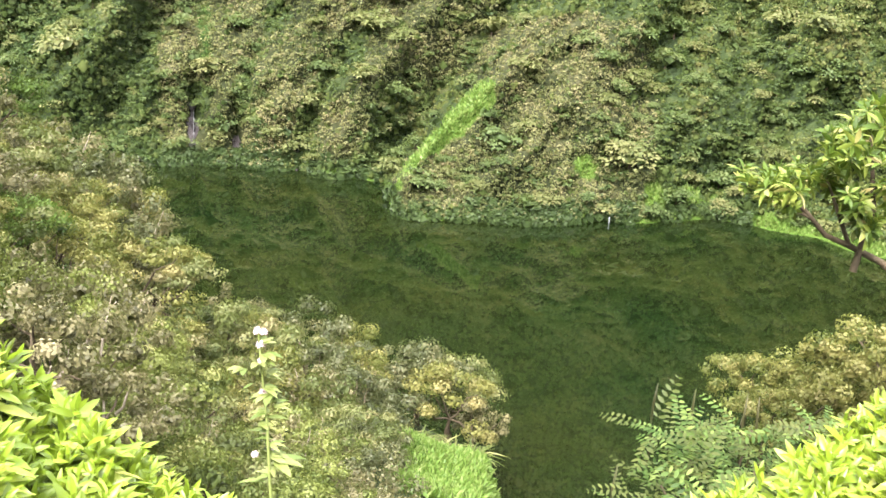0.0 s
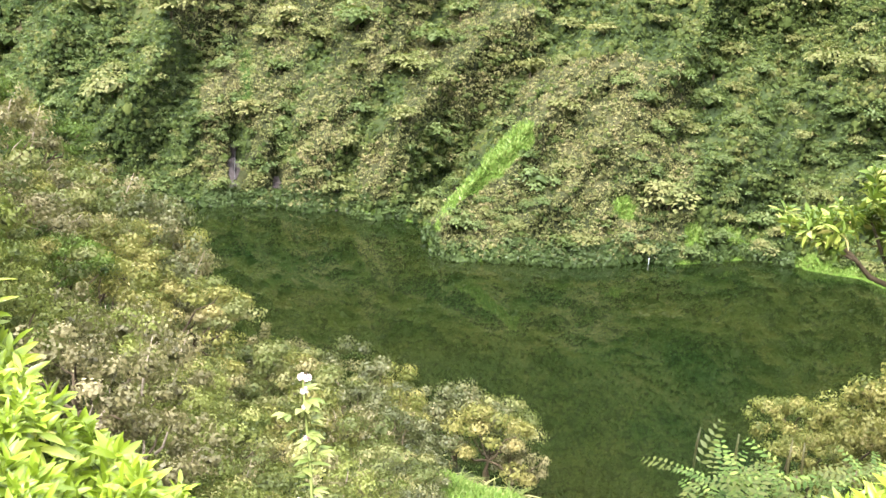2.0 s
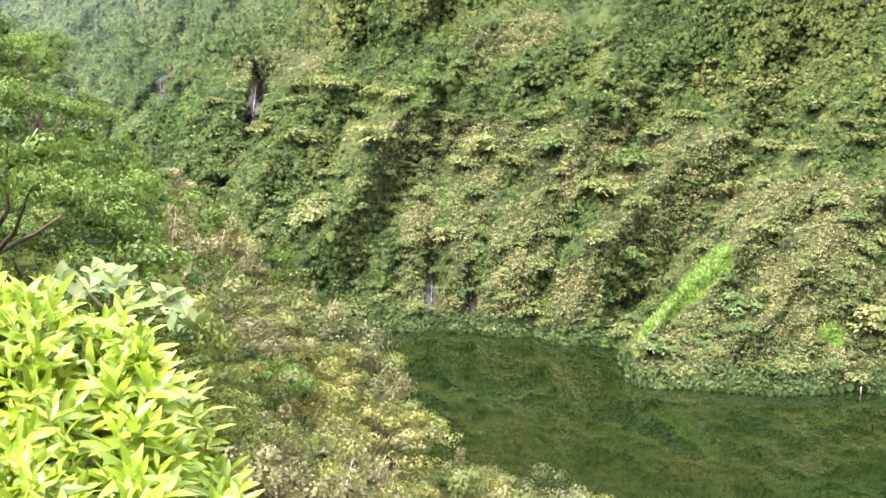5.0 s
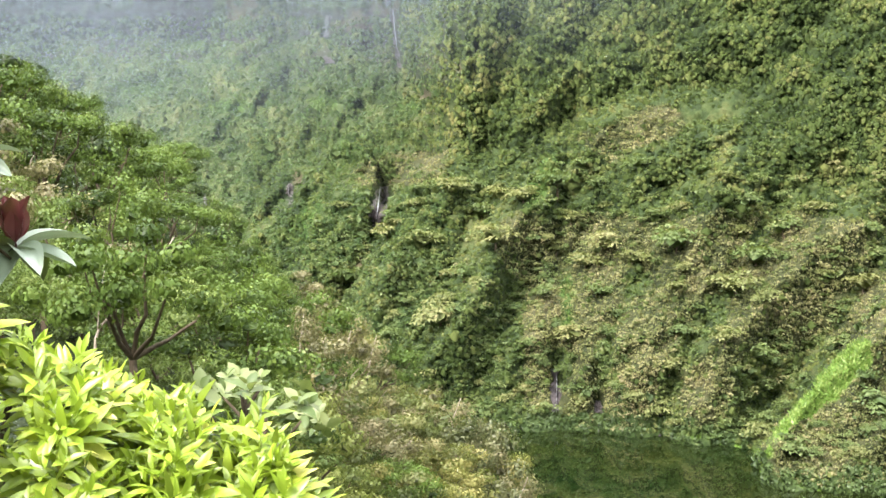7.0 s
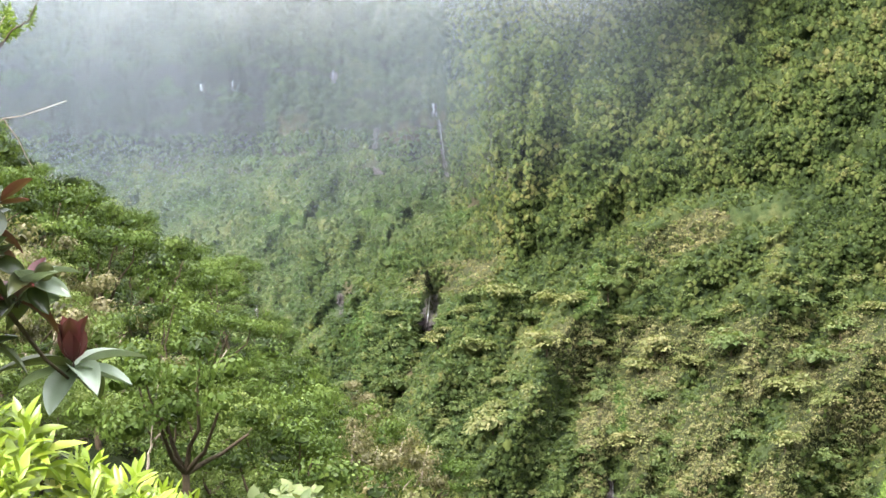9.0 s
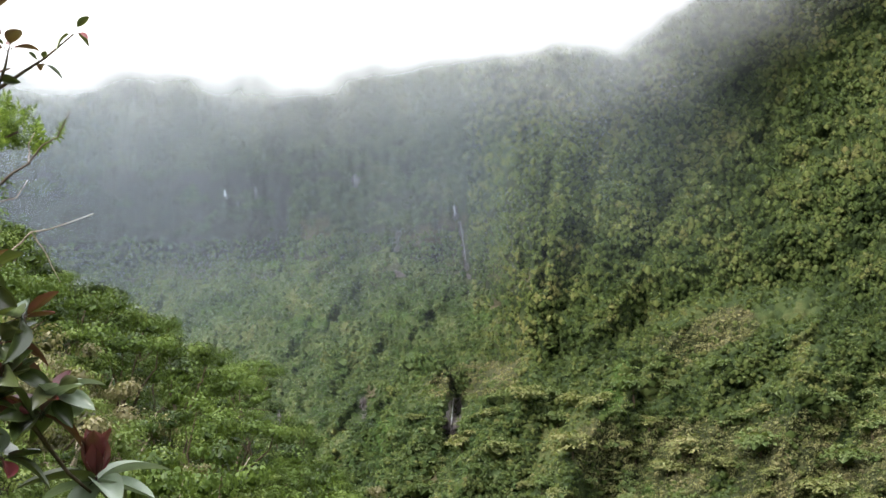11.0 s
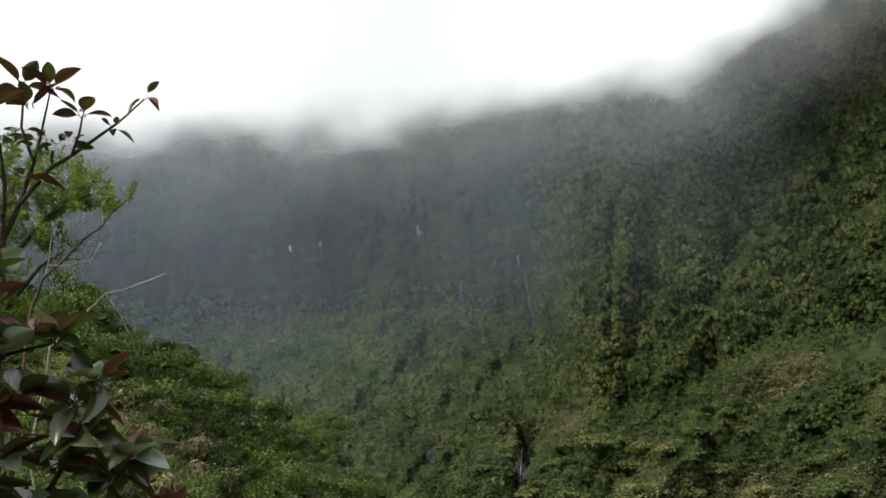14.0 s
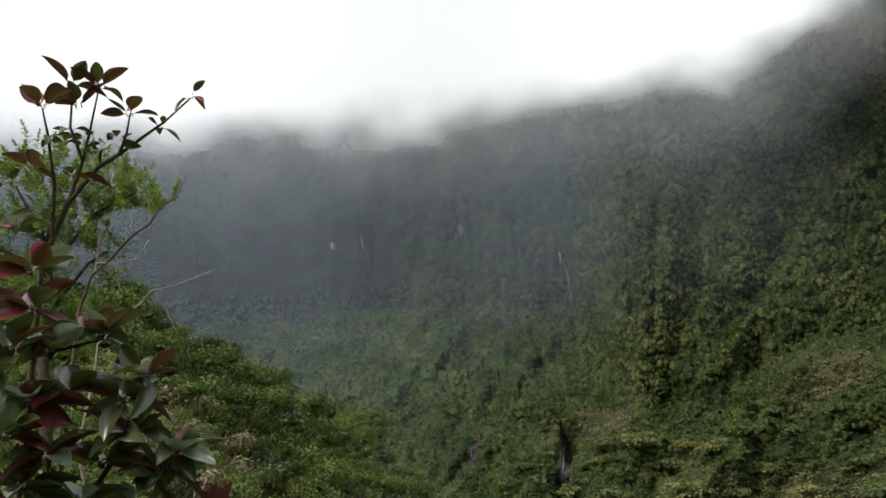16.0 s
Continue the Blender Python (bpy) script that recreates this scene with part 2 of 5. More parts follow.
def blades(base, way, up, length, width, droop=0.25, cup=0.18):
    """Lance-shaped leaves with a midrib, a cupped cross-section and a drooping tip."""
    n = len(base)
    side, nor = frames_for(way, up)
    L, Wd = np.broadcast_to(length, n)[:, None], np.broadcast_to(width, n)[:, None]
    D = np.broadcast_to(droop, n)[:, None]

    def row(s, w):
        c = base + way * L * s - nor * L * D * s * s
        return [c + side * Wd * w * 0.5 + nor * Wd * cup * w, c, c - side * Wd * w * 0.5 + nor * Wd * cup * w]
    tip = base + way * L - nor * L * D
    v = np.stack([base, *row(0.22, 0.7), *row(0.52, 1.0), *row(0.8, 0.62), tip], 1).reshape(-1, 3)
    pat = np.array([(0, 2, 1, 1), (0, 3, 2, 2), (1, 2, 5, 4), (2, 3, 6, 5), (4, 5, 8, 7), (5, 6, 9, 8), (7, 8, 10, 10), (8, 9, 10, 10)])
    return v, pat, n


def blade_mesh(name, rng, sets, mats, tone=0.5):
    """A mesh of many leaves from several calls of blades()."""
    vs, fs, at = [], [], 0
    for v, pat, n in sets:
        quad = pat[[2, 3, 4, 5]]
        tri = np.array([(0, 2, 1), (0, 3, 2), (7, 8, 10), (8, 9, 10)])
        off = (np.arange(n) * 11 + at)[:, None, None]
        fs.append(((off + quad).reshape(-1, 4), (off + tri).reshape(-1, 3)))
        vs.append(v)
        at += len(v)
    verts = np.concatenate(vs)
    me = bpy.data.meshes.new(name)
    faces = [tuple(f) for q, t in fs for f in q.tolist()] + [tuple(f) for q, t in fs for f in t.tolist()]
    me.from_pydata(verts.tolist(), [], faces)
    me.polygons.foreach_set("use_smooth", np.ones(len(faces), bool))
    me.update()
    for m in mats if isinstance(mats, (list, tuple)) else [mats]:
        me.materials.append(m)
    return me


def tube(points, radii, sides=7):
    """A tapered limb along points."""
    pts, rings = np.asarray(points, float), []
    for i, p in enumerate(pts):
        d = unit(pts[min(i + 1, len(pts) - 1)] - pts[max(i - 1, 0)])
        a = unit(np.cross(d, (0.31, 0.95, 0.05)))
        b = np.cross(d, a)
        ang = np.linspace(0, 2 * np.pi, sides, endpoint=False)[:, None]
        rings.append(p + radii[i] * (np.cos(ang) * a + np.sin(ang) * b))
    f = [(i * sides + j, i * sides + (j + 1) % sides, (i + 1) * sides + (j + 1) % sides, (i + 1) * sides + j) for i in range(len(pts) - 1) for j in range(sides)]
    k = len(pts) - 1
    tip = [(k * sides + j, k * sides + (j + 1) % sides, k * sides + (j + 2) % sides, k * sides + (j + 3) % sides) for j in range(0, sides - 3, 2)]
    return np.concatenate(rings), np.array(f + tip)


def join(pieces):
    vs, fs, at = [], [], 0
    for v, f in pieces:
        vs.append(v)
        fs.append(np.asarray(f) + at)
        at += len(v)
    return np.concatenate(vs), np.concatenate(fs)


def bent(a, b, n, sag, rng, wob=0.05):
    """Points from a to b with a sag and a little wander."""
    a, b = np.asarray(a, float), np.asarray(b, float)
    s = np.linspace(0, 1, n)[:, None]
    size = np.linalg.norm(b - a)
    w = rng.normal(0, wob * size, (n, 3)) * np.sin(np.pi * s)
    return a + (b - a) * s + np.array([0, 0, -sag * size]) * 4 * s * (1 - s) + w


# ---- the lie of the land, in bearings (degrees, left positive) and metres from the lookout ----
def ease(a, b, x):
    t = np.clip((x - a) / (b - a), 0, 1)
    return t * t * (3 - 2 * t)


LATTICE = np.random.default_rng(5).random((256, 256))


def vnoise(x, y):
    xi, yi = np.floor(x).astype(int), np.floor(y).astype(int)
    fx, fy = x - xi, y - yi
    fx, fy = fx * fx * (3 - 2 * fx), fy * fy * (3 - 2 * fy)
    g = lambda i, j: LATTICE[i & 255, j & 255]
    return (g(xi, yi) * (1 - fx) + g(xi + 1, yi) * fx) * (1 - fy) + (g(xi, yi + 1) * (1 - fx) + g(xi + 1, yi + 1) * fx) * fy


def fbm(x, y, octaves=4):
    total, amp, norm = 0, 1.0, 0
    for k in range(octaves):
        total, norm = total + amp * vnoise(x * 2 ** k + 17 * k, y * 2 ** k + 31 * k), norm + amp
        amp *= 0.5
    return total / norm


def cells(x, y):
    """Distance to the nearest of scattered centres, one to a cell, and that centre's own chance number."""
    xi, yi = np.floor(x).astype(int), np.floor(y).astype(int)
    best, own = np.full(x.shape, 9.0), np.zeros(x.shape)
    for i, j in itertools.product((-1, 0, 1), repeat=2):
        a, b = xi + i, yi + j
        u, v = LATTICE[a & 255, (b * 7 + 3) & 255], LATTICE[(a * 5 + 11) & 255, b & 255]
        d = np.hypot(x - a - 0.1 - 0.8 * u, y - b - 0.1 - 0.8 * v)
        near = d < best
        best, own = np.where(near, d, best), np.where(near, LATTICE[(a * 3 + 91) & 255, (b * 13 + 57) & 255], own)
    return best, own


# the near hillside: bearing, distance of its brow, slope down to it from the eye
BROW = [(-180, 40, 20), (-100, 40, 5), (-60, 50, -14), (-25, 54, -27), (-20, 55, -30), (-17, 55, -32), (-13, 56, -35.5), (-8, 52, -38), (-5.0, 56, -36),
        (-4.2, 61, -32), (-3.2, 62, -29.8), (0, 64, -28.9), (6, 67, -26.7), (8, 69, -26.4), (11, 72, -25.4), (15, 75, -23.7), (17.3, 77, -20.2), (19.6, 79, -17.4), (23.5, 78, -15), (27, 74, -9.9),
        (31, 68, -6.6), (33, 64, -4.1), (39, 58, -1.6), (45, 52, 1.8), (60, 45, 8), (100, 40, 14), (180, 40, 20)]
BROW_AZ, BROW_R, BROW_EL = (np.array(c, float) for c in zip(*BROW))
# the foot of the far slopes at the water: bearing, distance; behind the spur, and along the spur
BAY = [(-40, 131), (4.3, 131), (6, 133), (8, 135), (11, 136), (17, 137), (20, 140), (24, 150), (31, 165), (70, 180)]
SPUR = [(-40, 126), (-20.8, 126), (-16, 131), (-10.4, 124.5), (-4.4, 119.5), (1.7, 118.5), (3, 119.5), (70, 120)]
# lines on the slopes, as angle of sight and bearing: the spur's crest, the brow of the main slope over the valley
CREST = [(-19, 3.2), (-17.2, 3.1), (-15.4, 1.9), (-13.8, 0.5), (-11.3, -1.7), (-8.1, -3.4), (-5.1, -6.0), (0, -10), (30, -20)]
EDGE = [(-20, 34), (-12.5, 28.8), (-9.4, 26.3), (-6.9, 23.9), (-5.5, 22.6), (-3.5, 21.1), (-1.9, 19.0), (-0.6, 18.4), (1.2, 19.6), (2.5, 20.9), (6, 21.3), (8.8, 20.4), (12.2, 20.3), (30, 19)]
# where the slope steepens to the mountain wall: bearing, angle of sight
WALL_FOOT = [(-40, -5), (-15, -6), (-5, -6), (0, -3.2), (2, -0.7), (4.2, 1.2), (8, 1.2), (12.5, -0.2), (16, -0.1), (18.8, -0.8), (70, -0.8)]
# the hill before the valley: its outline
HUMP = [(21.9, -6), (22.3, -3.6), (22.8, -2.0), (23.9, -1.1), (25.4, -2.2), (27.9, -5.0), (29.7, -6.6), (34, -10.5), (70, -30)]
# how far off the land lies at each angle of sight, up the valley
SIGHT = np.array([-20, -16, -12, -8, -5, -2, 0, 2, 4, 8, 13, 18, 30], float)
VALLEY = [(17, (128, 150, 162, 174, 186, 198, 210, 226, 238, 250, 268, 290, 360)), (21, (132, 156, 168, 182, 196, 212, 232, 256, 272, 286, 306, 330, 400)),
          (24, (134, 162, 176, 190, 206, 228, 252, 282, 306, 322, 344, 370, 450)), (30, (136, 172, 192, 214, 244, 292, 332, 374, 412, 428, 456, 490, 600)),
          (36, (136, 176, 198, 224, 268, 340, 412, 482, 528, 546, 580, 620, 740)), (60, (136, 178, 200, 228, 276, 354, 432, 502, 550, 568, 600, 640, 760))]
# gullies (depth above 0) and ribs (below 0): depth in metres, half width in degrees, then bearing and angle along it
CREASES = [
    (5, 0.65, [(13.4, -16.6), (13.3, -14.4), (13.1, -11.5), (13.3, -8.6), (13.2, -5.7), (12.7, -2.0), (12.2, 0.6)]),
    (4, 0.45, [(11.2, -16.6), (11.2, -14.2), (10.6, -11.4), (9.0, -8.4)]), (4, 0.6, [(8.2, -16.6), (7.4, -13.6), (5.4, -9.6), (3.2, -6.2), (1.6, -3)]),
    (6, 0.9, [(4.9, -17.2), (3.2, -14.8), (1.2, -12.7), (-0.7, -10.3), (-2.7, -6.4), (-5, -2)]), (-4, 1.2, [(6.7, -16.6), (4.6, -12.0), (2.3, -9.0), (0.2, -5.8)]),
    (-4, 1.2, [(10, -14), (8.4, -11), (6.4, -7.4), (5, -4), (4.4, -1)]), (4, 0.8, [(-8.6, -17.9), (-9.3, -13.9), (-10.2, -10.1), (-12, -6)]),
    (6, 1.1, [(-13.8, -17), (-14.1, -9.7), (-14.5, -6.9), (-16, -2)]), (6, 1.2, [(-19.5, -17.4), (-19.4, -12), (-20.4, -6)]), (-4, 1.6, [(-16.5, -16.5), (-17, -11), (-18, -5)]),
    (-6, 1.5, [(21.6, -13.6), (18.8, -11.2), (16.2, -7.4), (15.0, -4.2), (14.4, -1.5)]), (5, 0.9, [(18.4, -16.3), (17.4, -13.6), (16.2, -11), (14.6, -9)]),
    (5, 0.8, [(20.4, -9.6), (18.6, -7.4), (17.2, -4.4), (16.6, -2)]), (8, 0.42, [(22.7, -6.0), (22.4, -4.6), (22.25, -3.2)]), (9, 0.8, [(22.8, -6.2), (24.6, -9), (27, -12)]),
    (4, 0.8, [(17.4, -2.2), (12.5, -0.4), (8, 1.2), (4.2, 1.3)]), (8, 0.6, [(31.2, -8), (31.3, -4.6), (30.4, -2.4), (28.4, 0.2), (25.9, 2.6)]), (6, 0.5, [(27.2, -6.4), (26.9, -3.8), (25.6, -0.6), (23.4, 2.0)]),
    (3.5, 0.6, [(9.4, 2.6), (6.6, 7), (4.4, 12), (3, 18)]), (3, 0.7, [(13.2, 2), (10.4, 6.4), (8.6, 11), (8, 16)]), (3, 0.6, [(16.6, 0.6), (14.8, 5.4), (13.6, 10), (13.4, 15)]), (-6, 1.0, [(18.2, 0), (17, 4), (16, 8), (15.6, 13)]),
    (3.5, 0.9, [(4.2, -1), (1.4, 2.6), (-1.6, 7), (-4, 12)]), (4, 1.0, [(-3, -5.6), (-5.4, -1), (-8, 5)])]


def table(rows, x):
    a = np.array(rows, float)
    return np.interp(x, a[:, 0], a[:, 1])


def near_height(az, r):
    rc = np.interp(az, BROW_AZ, BROW_R)
    zc = EYE_Z + rc * np.tan(np.radians(np.interp(az, BROW_AZ, BROW_EL)))
    t = np.clip((r - 1.5) / (rc - 1.5), 0, 1)
    el = np.interp(az, BROW_AZ, BROW_EL)
    wide = 8 + 5 * ease(-2, 12, az)
    u = np.clip((r - 9) / (rc - 9), 0, 1)
    bowl = EYE_Z + np.maximum(r, 9) * np.tan(np.radians(el - wide * (1 - u) ** 1.5))
    edge = EYE_Z + 9 * np.tan(np.radians(el - wide))
    bowl = np.where(r < 9, 38.2 + (edge - 38.2) * np.clip((r - 1.5) / 7.5, 0, 1), bowl)
    plain = 38.2 + (zc - 38.2) * t
    k = ease(-30, -15, az) * ease(75, 55, az)
    z = plain * (1 - k) + bowl * k
    x, y = r * np.sin(np.radians(az)), r * np.cos(np.radians(az))
    z = z + (fbm(x / 9, y / 9) - 0.5) * 2.4 * ease(15, 60, r) * ease(-0.5, 4, zc + 0 * r)
    return np.where(r > rc, np.where(np.abs(az) > 60, z, zc - 0.8 * (r - rc)), z)


def line_at(rows, x):
    a = np.array(rows, float)
    return np.interp(x, a[:, 0], a[:, 1])


def crease(az, el, half, line):
    """1 on a line over the slopes, falling off to both sides."""
    best = np.full(az.shape, 9.0)
    for (a, b), (c, d) in zip(line[:-1], line[1:]):
        t = np.clip(((az - a) * (c - a) + (el - b) * (d - b)) / ((c - a) ** 2 + (d - b) ** 2), 0, 1)
        best = np.minimum(best, np.hypot(az - a - t * (c - a), el - b - t * (d - b)))
    return np.exp(-(best / half) ** 1.5)


def rise_to(el, r0, z0, steep):
    """Where a slope that climbs from (r0, z0) meets an angle of sight."""
    return (EYE_Z - z0 + steep * r0) / (steep - np.tan(np.radians(el)))


def shore_angle(az):
    foot = np.where(az > 2.4, line_at(BAY, az), line_at(SPUR, az))
    return -np.degrees(np.arctan2(EYE_Z, foot + 1.0))


def slope_from(foot, az, el):
    """Distance of the hillside above the lake: a bank, then the steep wall."""
    up = line_at(WALL_FOOT, az)
    low = rise_to(el, foot, 0, 0.84)
    rw = rise_to(up, foot, 0, 0.84)
    return np.where(el < up, low, rise_to(el, rw, EYE_Z + rw * np.tan(np.radians(up)), 1.5))


def far_distance(az, el):
    """Distance of the land past the lake at a bearing and an angle of sight."""
    sway = (fbm(az / 2.2 + 9, el / 2.2 + 4, 3) - 0.5) * 1.5
    main = slope_from(line_at(BAY, az), az, el)
    spur = slope_from(line_at(SPUR, az), az, el)
    crest = line_at(CREST, el) + sway * 0.35
    main = main + (spur - main) * ease(0.55, -0.6, az - crest) * (1 - 0.6 * ease(-12, -4, el))
    cols = np.stack([np.interp(az, [a for a, _ in VALLEY], c) for c in np.array([c for _, c in VALLEY], float).T])
    far = cols[0]
    for k in range(len(SIGHT) - 1):
        far = far + (cols[k + 1] - cols[k]) * np.clip((el - SIGHT[k]) / (SIGHT[k + 1] - SIGHT[k]), 0, 1)
    hump = line_at(HUMP, az) + sway * 0.4
    far = far - 36 * ease(0.3, -0.3, el - hump) * ease(21.6, 22.6, az) * ease(36, 31, az)
    far = far + (fbm(az / 3 + 3, el / 3 + 8, 4) - 0.5) * 50 * ease(-12, -1, el) * ease(19, 25, az)
    far = far + (np.abs(2 * fbm((az * 0.75 + el * 0.65) / 2.4 + 5, (el - az) / 7, 3) - 1) - 0.35) * 30 * ease(-13, -4, el) * ease(20, 25, az) * (1 - 0.6 * ease(3, 5, el))
    cliff = ease(2, 5, el)
    flute = np.abs(2 * fbm((az + el * 0.12) / 0.8, el / 7 + 2, 3) - 1)
    far = far + (flute - 0.4) * (6 + 6 * cliff) * ease(20, 24, az)
    far = far + (fbm(az / 5 + 31, el / 30, 2) - 0.5) * 60 * cliff * ease(22, 28, az)
    # the main slope: slanting ribs, and flutes on the wall's corner
    across, along = az * 0.8 + el * 0.6, el * 0.8 - az * 0.6
    ribbed = np.abs(2 * fbm(across / 3.4 + 2, along / 12, 3) - 1)
    wall = ease(-1, 1.5, el - line_at(WALL_FOOT, az))
    off = ease(0.2, 3.0, el - shore_angle(az))
    main = main + ((ribbed - 0.35) * (11 - 6.5 * wall) + (fbm(across / 1.3, along / 2.6 + 5, 3) - 0.5) * (7 - 3 * wall)) * off
    corner = ease(14, 18, az) * ease(0, 2, el)
    main = main + (np.abs(2 * fbm((az + el * 0.1) / 0.75 + 7, el / 6, 3) - 1) - 0.4) * 11 * corner + 26 * ease(16, 21, az) ** 1.5 * ease(0, 3, el)
    edge = line_at(EDGE, el) + sway * 0.5
    soft = 0.45 + 2.4 * np.exp(-((el + 0.8) / 1.5) ** 2)
    over = ease(-0.2, 1, (az - edge) / soft)
    out = main + (np.maximum(far + 14, main + 4) - main) * over
    for deep, half, line in CREASES:
        out = out + 0.95 * deep * crease(az, el, half, line) * (0.25 + 0.75 * off)
    return out


def table_of_land():
    az, el, r = np.arange(-44, 72, 0.12), np.arange(-20, 30.05, 0.1), np.geomspace(100, 1700, 560)
    A, E = np.meshgrid(az, el, indexing="ij")
    sway = (fbm(A * 1.3, E * 1.3, 2) - 0.5) * 0.5
    R = np.maximum.accumulate(far_distance(A + sway, E), 1) + np.arange(len(el)) * 0.02
    H = np.stack([EYE_Z + r * np.tan(np.radians(np.interp(r, c, el))) + 0.5 * np.minimum(r - c[0], 0) + 0.12 * np.maximum(r - c[-1], 0) - np.maximum(r - c[-1], 0) * math.tan(radians(30)) for c in R])
    H = np.where(r[None] > R[:, -1:], EYE_Z + R[:, -1:] * math.tan(radians(30)) + 0.12 * (r[None] - R[:, -1:]), H)
    return az, el, r, R, H


LAND_AZ, LAND_EL, LAND_R, LAND_FAR, LAND_H = table_of_land()


def lookup(grid, i, j):
    i, j = np.clip(i, 0, grid.shape[0] - 1.001), np.clip(j, 0, grid.shape[1] - 1.001)
    a, b = i.astype(int), j.astype(int)
    u, v = i - a, j - b
    return (grid[a, b] * (1 - v) + grid[a, b + 1] * v) * (1 - u) + (grid[a + 1, b] * (1 - v) + grid[a + 1, b + 1] * v) * u


def land_at(az, el):
    az, el = np.asarray(az, float), np.asarray(el, float)
    return lookup(LAND_FAR, (az - LAND_AZ[0]) / 0.12, (el - LAND_EL[0]) / 0.1)


def far_height(az, r):
    az, r = np.broadcast_arrays(np.asarray(az, float), np.asarray(r, float))
    j = np.log(np.maximum(r, 1) / LAND_R[0]) / math.log(LAND_R[1] / LAND_R[0])
    h = lookup(LAND_H, (az - LAND_AZ[0]) / 0.12, j)
    return np.where(r < 100, -30.0, np.where(r > LAND_R[-1], h + 0.12 * (r - LAND_R[-1]), h))


def height(az, r):
    near, far = near_height(az, r), far_height(az, r)
    return np.maximum(np.maximum(near, far), -4.0)


def on_slope(az, el, out=0.0):
    """Places on the far slopes by bearing and angle of sight, brought forward by out metres."""
    r, a = land_at(az, el), np.radians(az)
    z = EYE_Z + r * np.tan(np.radians(el))
    return np.stack([-(r - out) * np.sin(a), (r - out) * np.cos(a), z], -1)


def spot(az, r, lift=0.0):
    az, r = np.asarray(az, float), np.asarray(r, float)
    a = np.radians(az)
    return np.stack([-r * np.sin(a), r * np.cos(a), height(az, r) + lift], -1)


def grass_on(az, el):
    """Open grass on the far side: the spur's crest, strips along the shore, a few slips on the slopes."""
    ragged = (fbm(az * 1.6, el * 1.6) - 0.5) * 1.8
    c = az - line_at(CREST, el) + ragged * 0.5
    wide = 0.3 + 1.1 * ease(-16.4, -14, el) * ease(-11, -12.6, el)
    crest = ease(-wide - 0.15, -wide + 0.15, c) * ease(0.35, 0.1, c) * ease(-16.6, -16, el) * ease(-11.0, -11.6, el)
    n, up = fbm(az / 1.3, el * 1.5), el - shore_angle(az)
    strip = ease(0.42, 0.56, n) * ease(0.55, 0.25, up)
    meadow = ease(-14.5, -16, az) * ease(0.75, 0.45, up + ragged * 0.4)
    slip = ease(0.55, 0.63, fbm(az / 1.0 + 40, el / 0.9)) * ease(-6, -8, az) * ease(-15, -13, az) * ease(2.6, 1.6, up) + ease(0.9, 0.5, np.hypot((az + 7.3) / 0.9, (el + 15.2) / 0.8) + ragged * 0.4)
    return np.clip(crest + strip + meadow + slip, 0, 1)


def bank_grass(az, r):
    return ease(3, 2, az) * ease(-6.5, -5, az) * ease(32, 35, r) * ease(51, 48, r)


def rock_on(az, el):
    """Bare rock: the dark band at the head of the valley, broken ledges, the corner of the wall."""
    e = el + (fbm(az / 1.2, el / 1.2) - 0.5) * 1.6
    head = ease(4.7, 5.4, e) * ease(8.9, 8.2, e) * ease(30.0, 30.6, az + (e - 6) * 0.1) * ease(0.3, 0.42, fbm(az / 1.6, el * 1.4))
    ledge = ease(0.55, 0.63, fbm(az / 1.6 + 20, el / 0.4)) * ease(2.2, 3, e) * ease(9.6, 8.4, e) * ease(21, 22, az)
    flute = ease(0.56, 0.64, fbm(az / 0.3 + 5, el / 2.4)) * ease(0.8, 1.6, e) * ease(8, 6, e) * ease(16.4, 17.6, az) * ease(24, 22, az)
    return np.clip(head + 0.6 * ledge + 0.4 * flute, 0, 1)


def earth_on(az, el):
    """Bare ochre earth beside the long fall and on small slips."""
    w = (fbm(az * 2.4, el * 2.4) - 0.5) * 2.0
    out = ease(1.0, 0.6, np.hypot((az - 22.9) / 1.5, (el - 5.0 + (az - 22.9) * 0.1) / 0.95) + w) * ease(0.3, 0.5, fbm(az / 0.6 + 3, el / 0.8))
    for a, e, wa, we in ((26.6, -3.1, 0.22, 0.5), (19.9, 1.1, 0.3, 0.4), (18.2, 2.2, 0.2, 0.55), (23.6, -7.4, 0.3, 0.6), (29.0, 5.4, 0.9, 0.5)):
        out = out + ease(1.1, 0.7, np.hypot((az - a) / wa, (el - e) / we) + w)
    return np.clip(out, 0, 1) * 0.65


# bare rock and falls on the slopes: bearing and angle below and above, half width in degrees, width of the stream
BARE = [("rock_gully", (13.4, -16.4), (13.35, -13.0), 0.26, 0.03), ("rock_gully", (11.2, -16.4), (11.2, -14.6), 0.2, 0), ("rock_gully", (8.1, -16.5), (8.0, -15.2), 0.1, 0),
        ("rock_cleft", (22.65, -5.7), (22.3, -3.5), 0.42, 0.05), ("waterfall", (21.2, 2.5), (21.45, 5.5), 0.14, 0.06), ("waterfall", (21.7, 5.6), (21.75, 6.3), 0.16, 0.1),
        ("waterfall", (33.4, 7.2), (33.45, 7.65), 0.16, 0.1), ("waterfall", (31.9, 7.2), (31.9, 7.8), 0.12, 0.05), ("waterfall", (26.8, 7.5), (26.8, 8.2), 0.14, 0.05),
        ("waterfall", (31.3, -4.8), (31.25, -3.6), 0.09, 0.035), ("rock_ledge", (24.7, 2.8), (25.2, 3.2), 0.3, 0), ("rock_ledge", (27.1, -4.3), (27.0, -3.2), 0.2, 0.02), ("rock_ledge", (24.9, 4.1), (24.6, 5.2), 0.22, 0.05)]


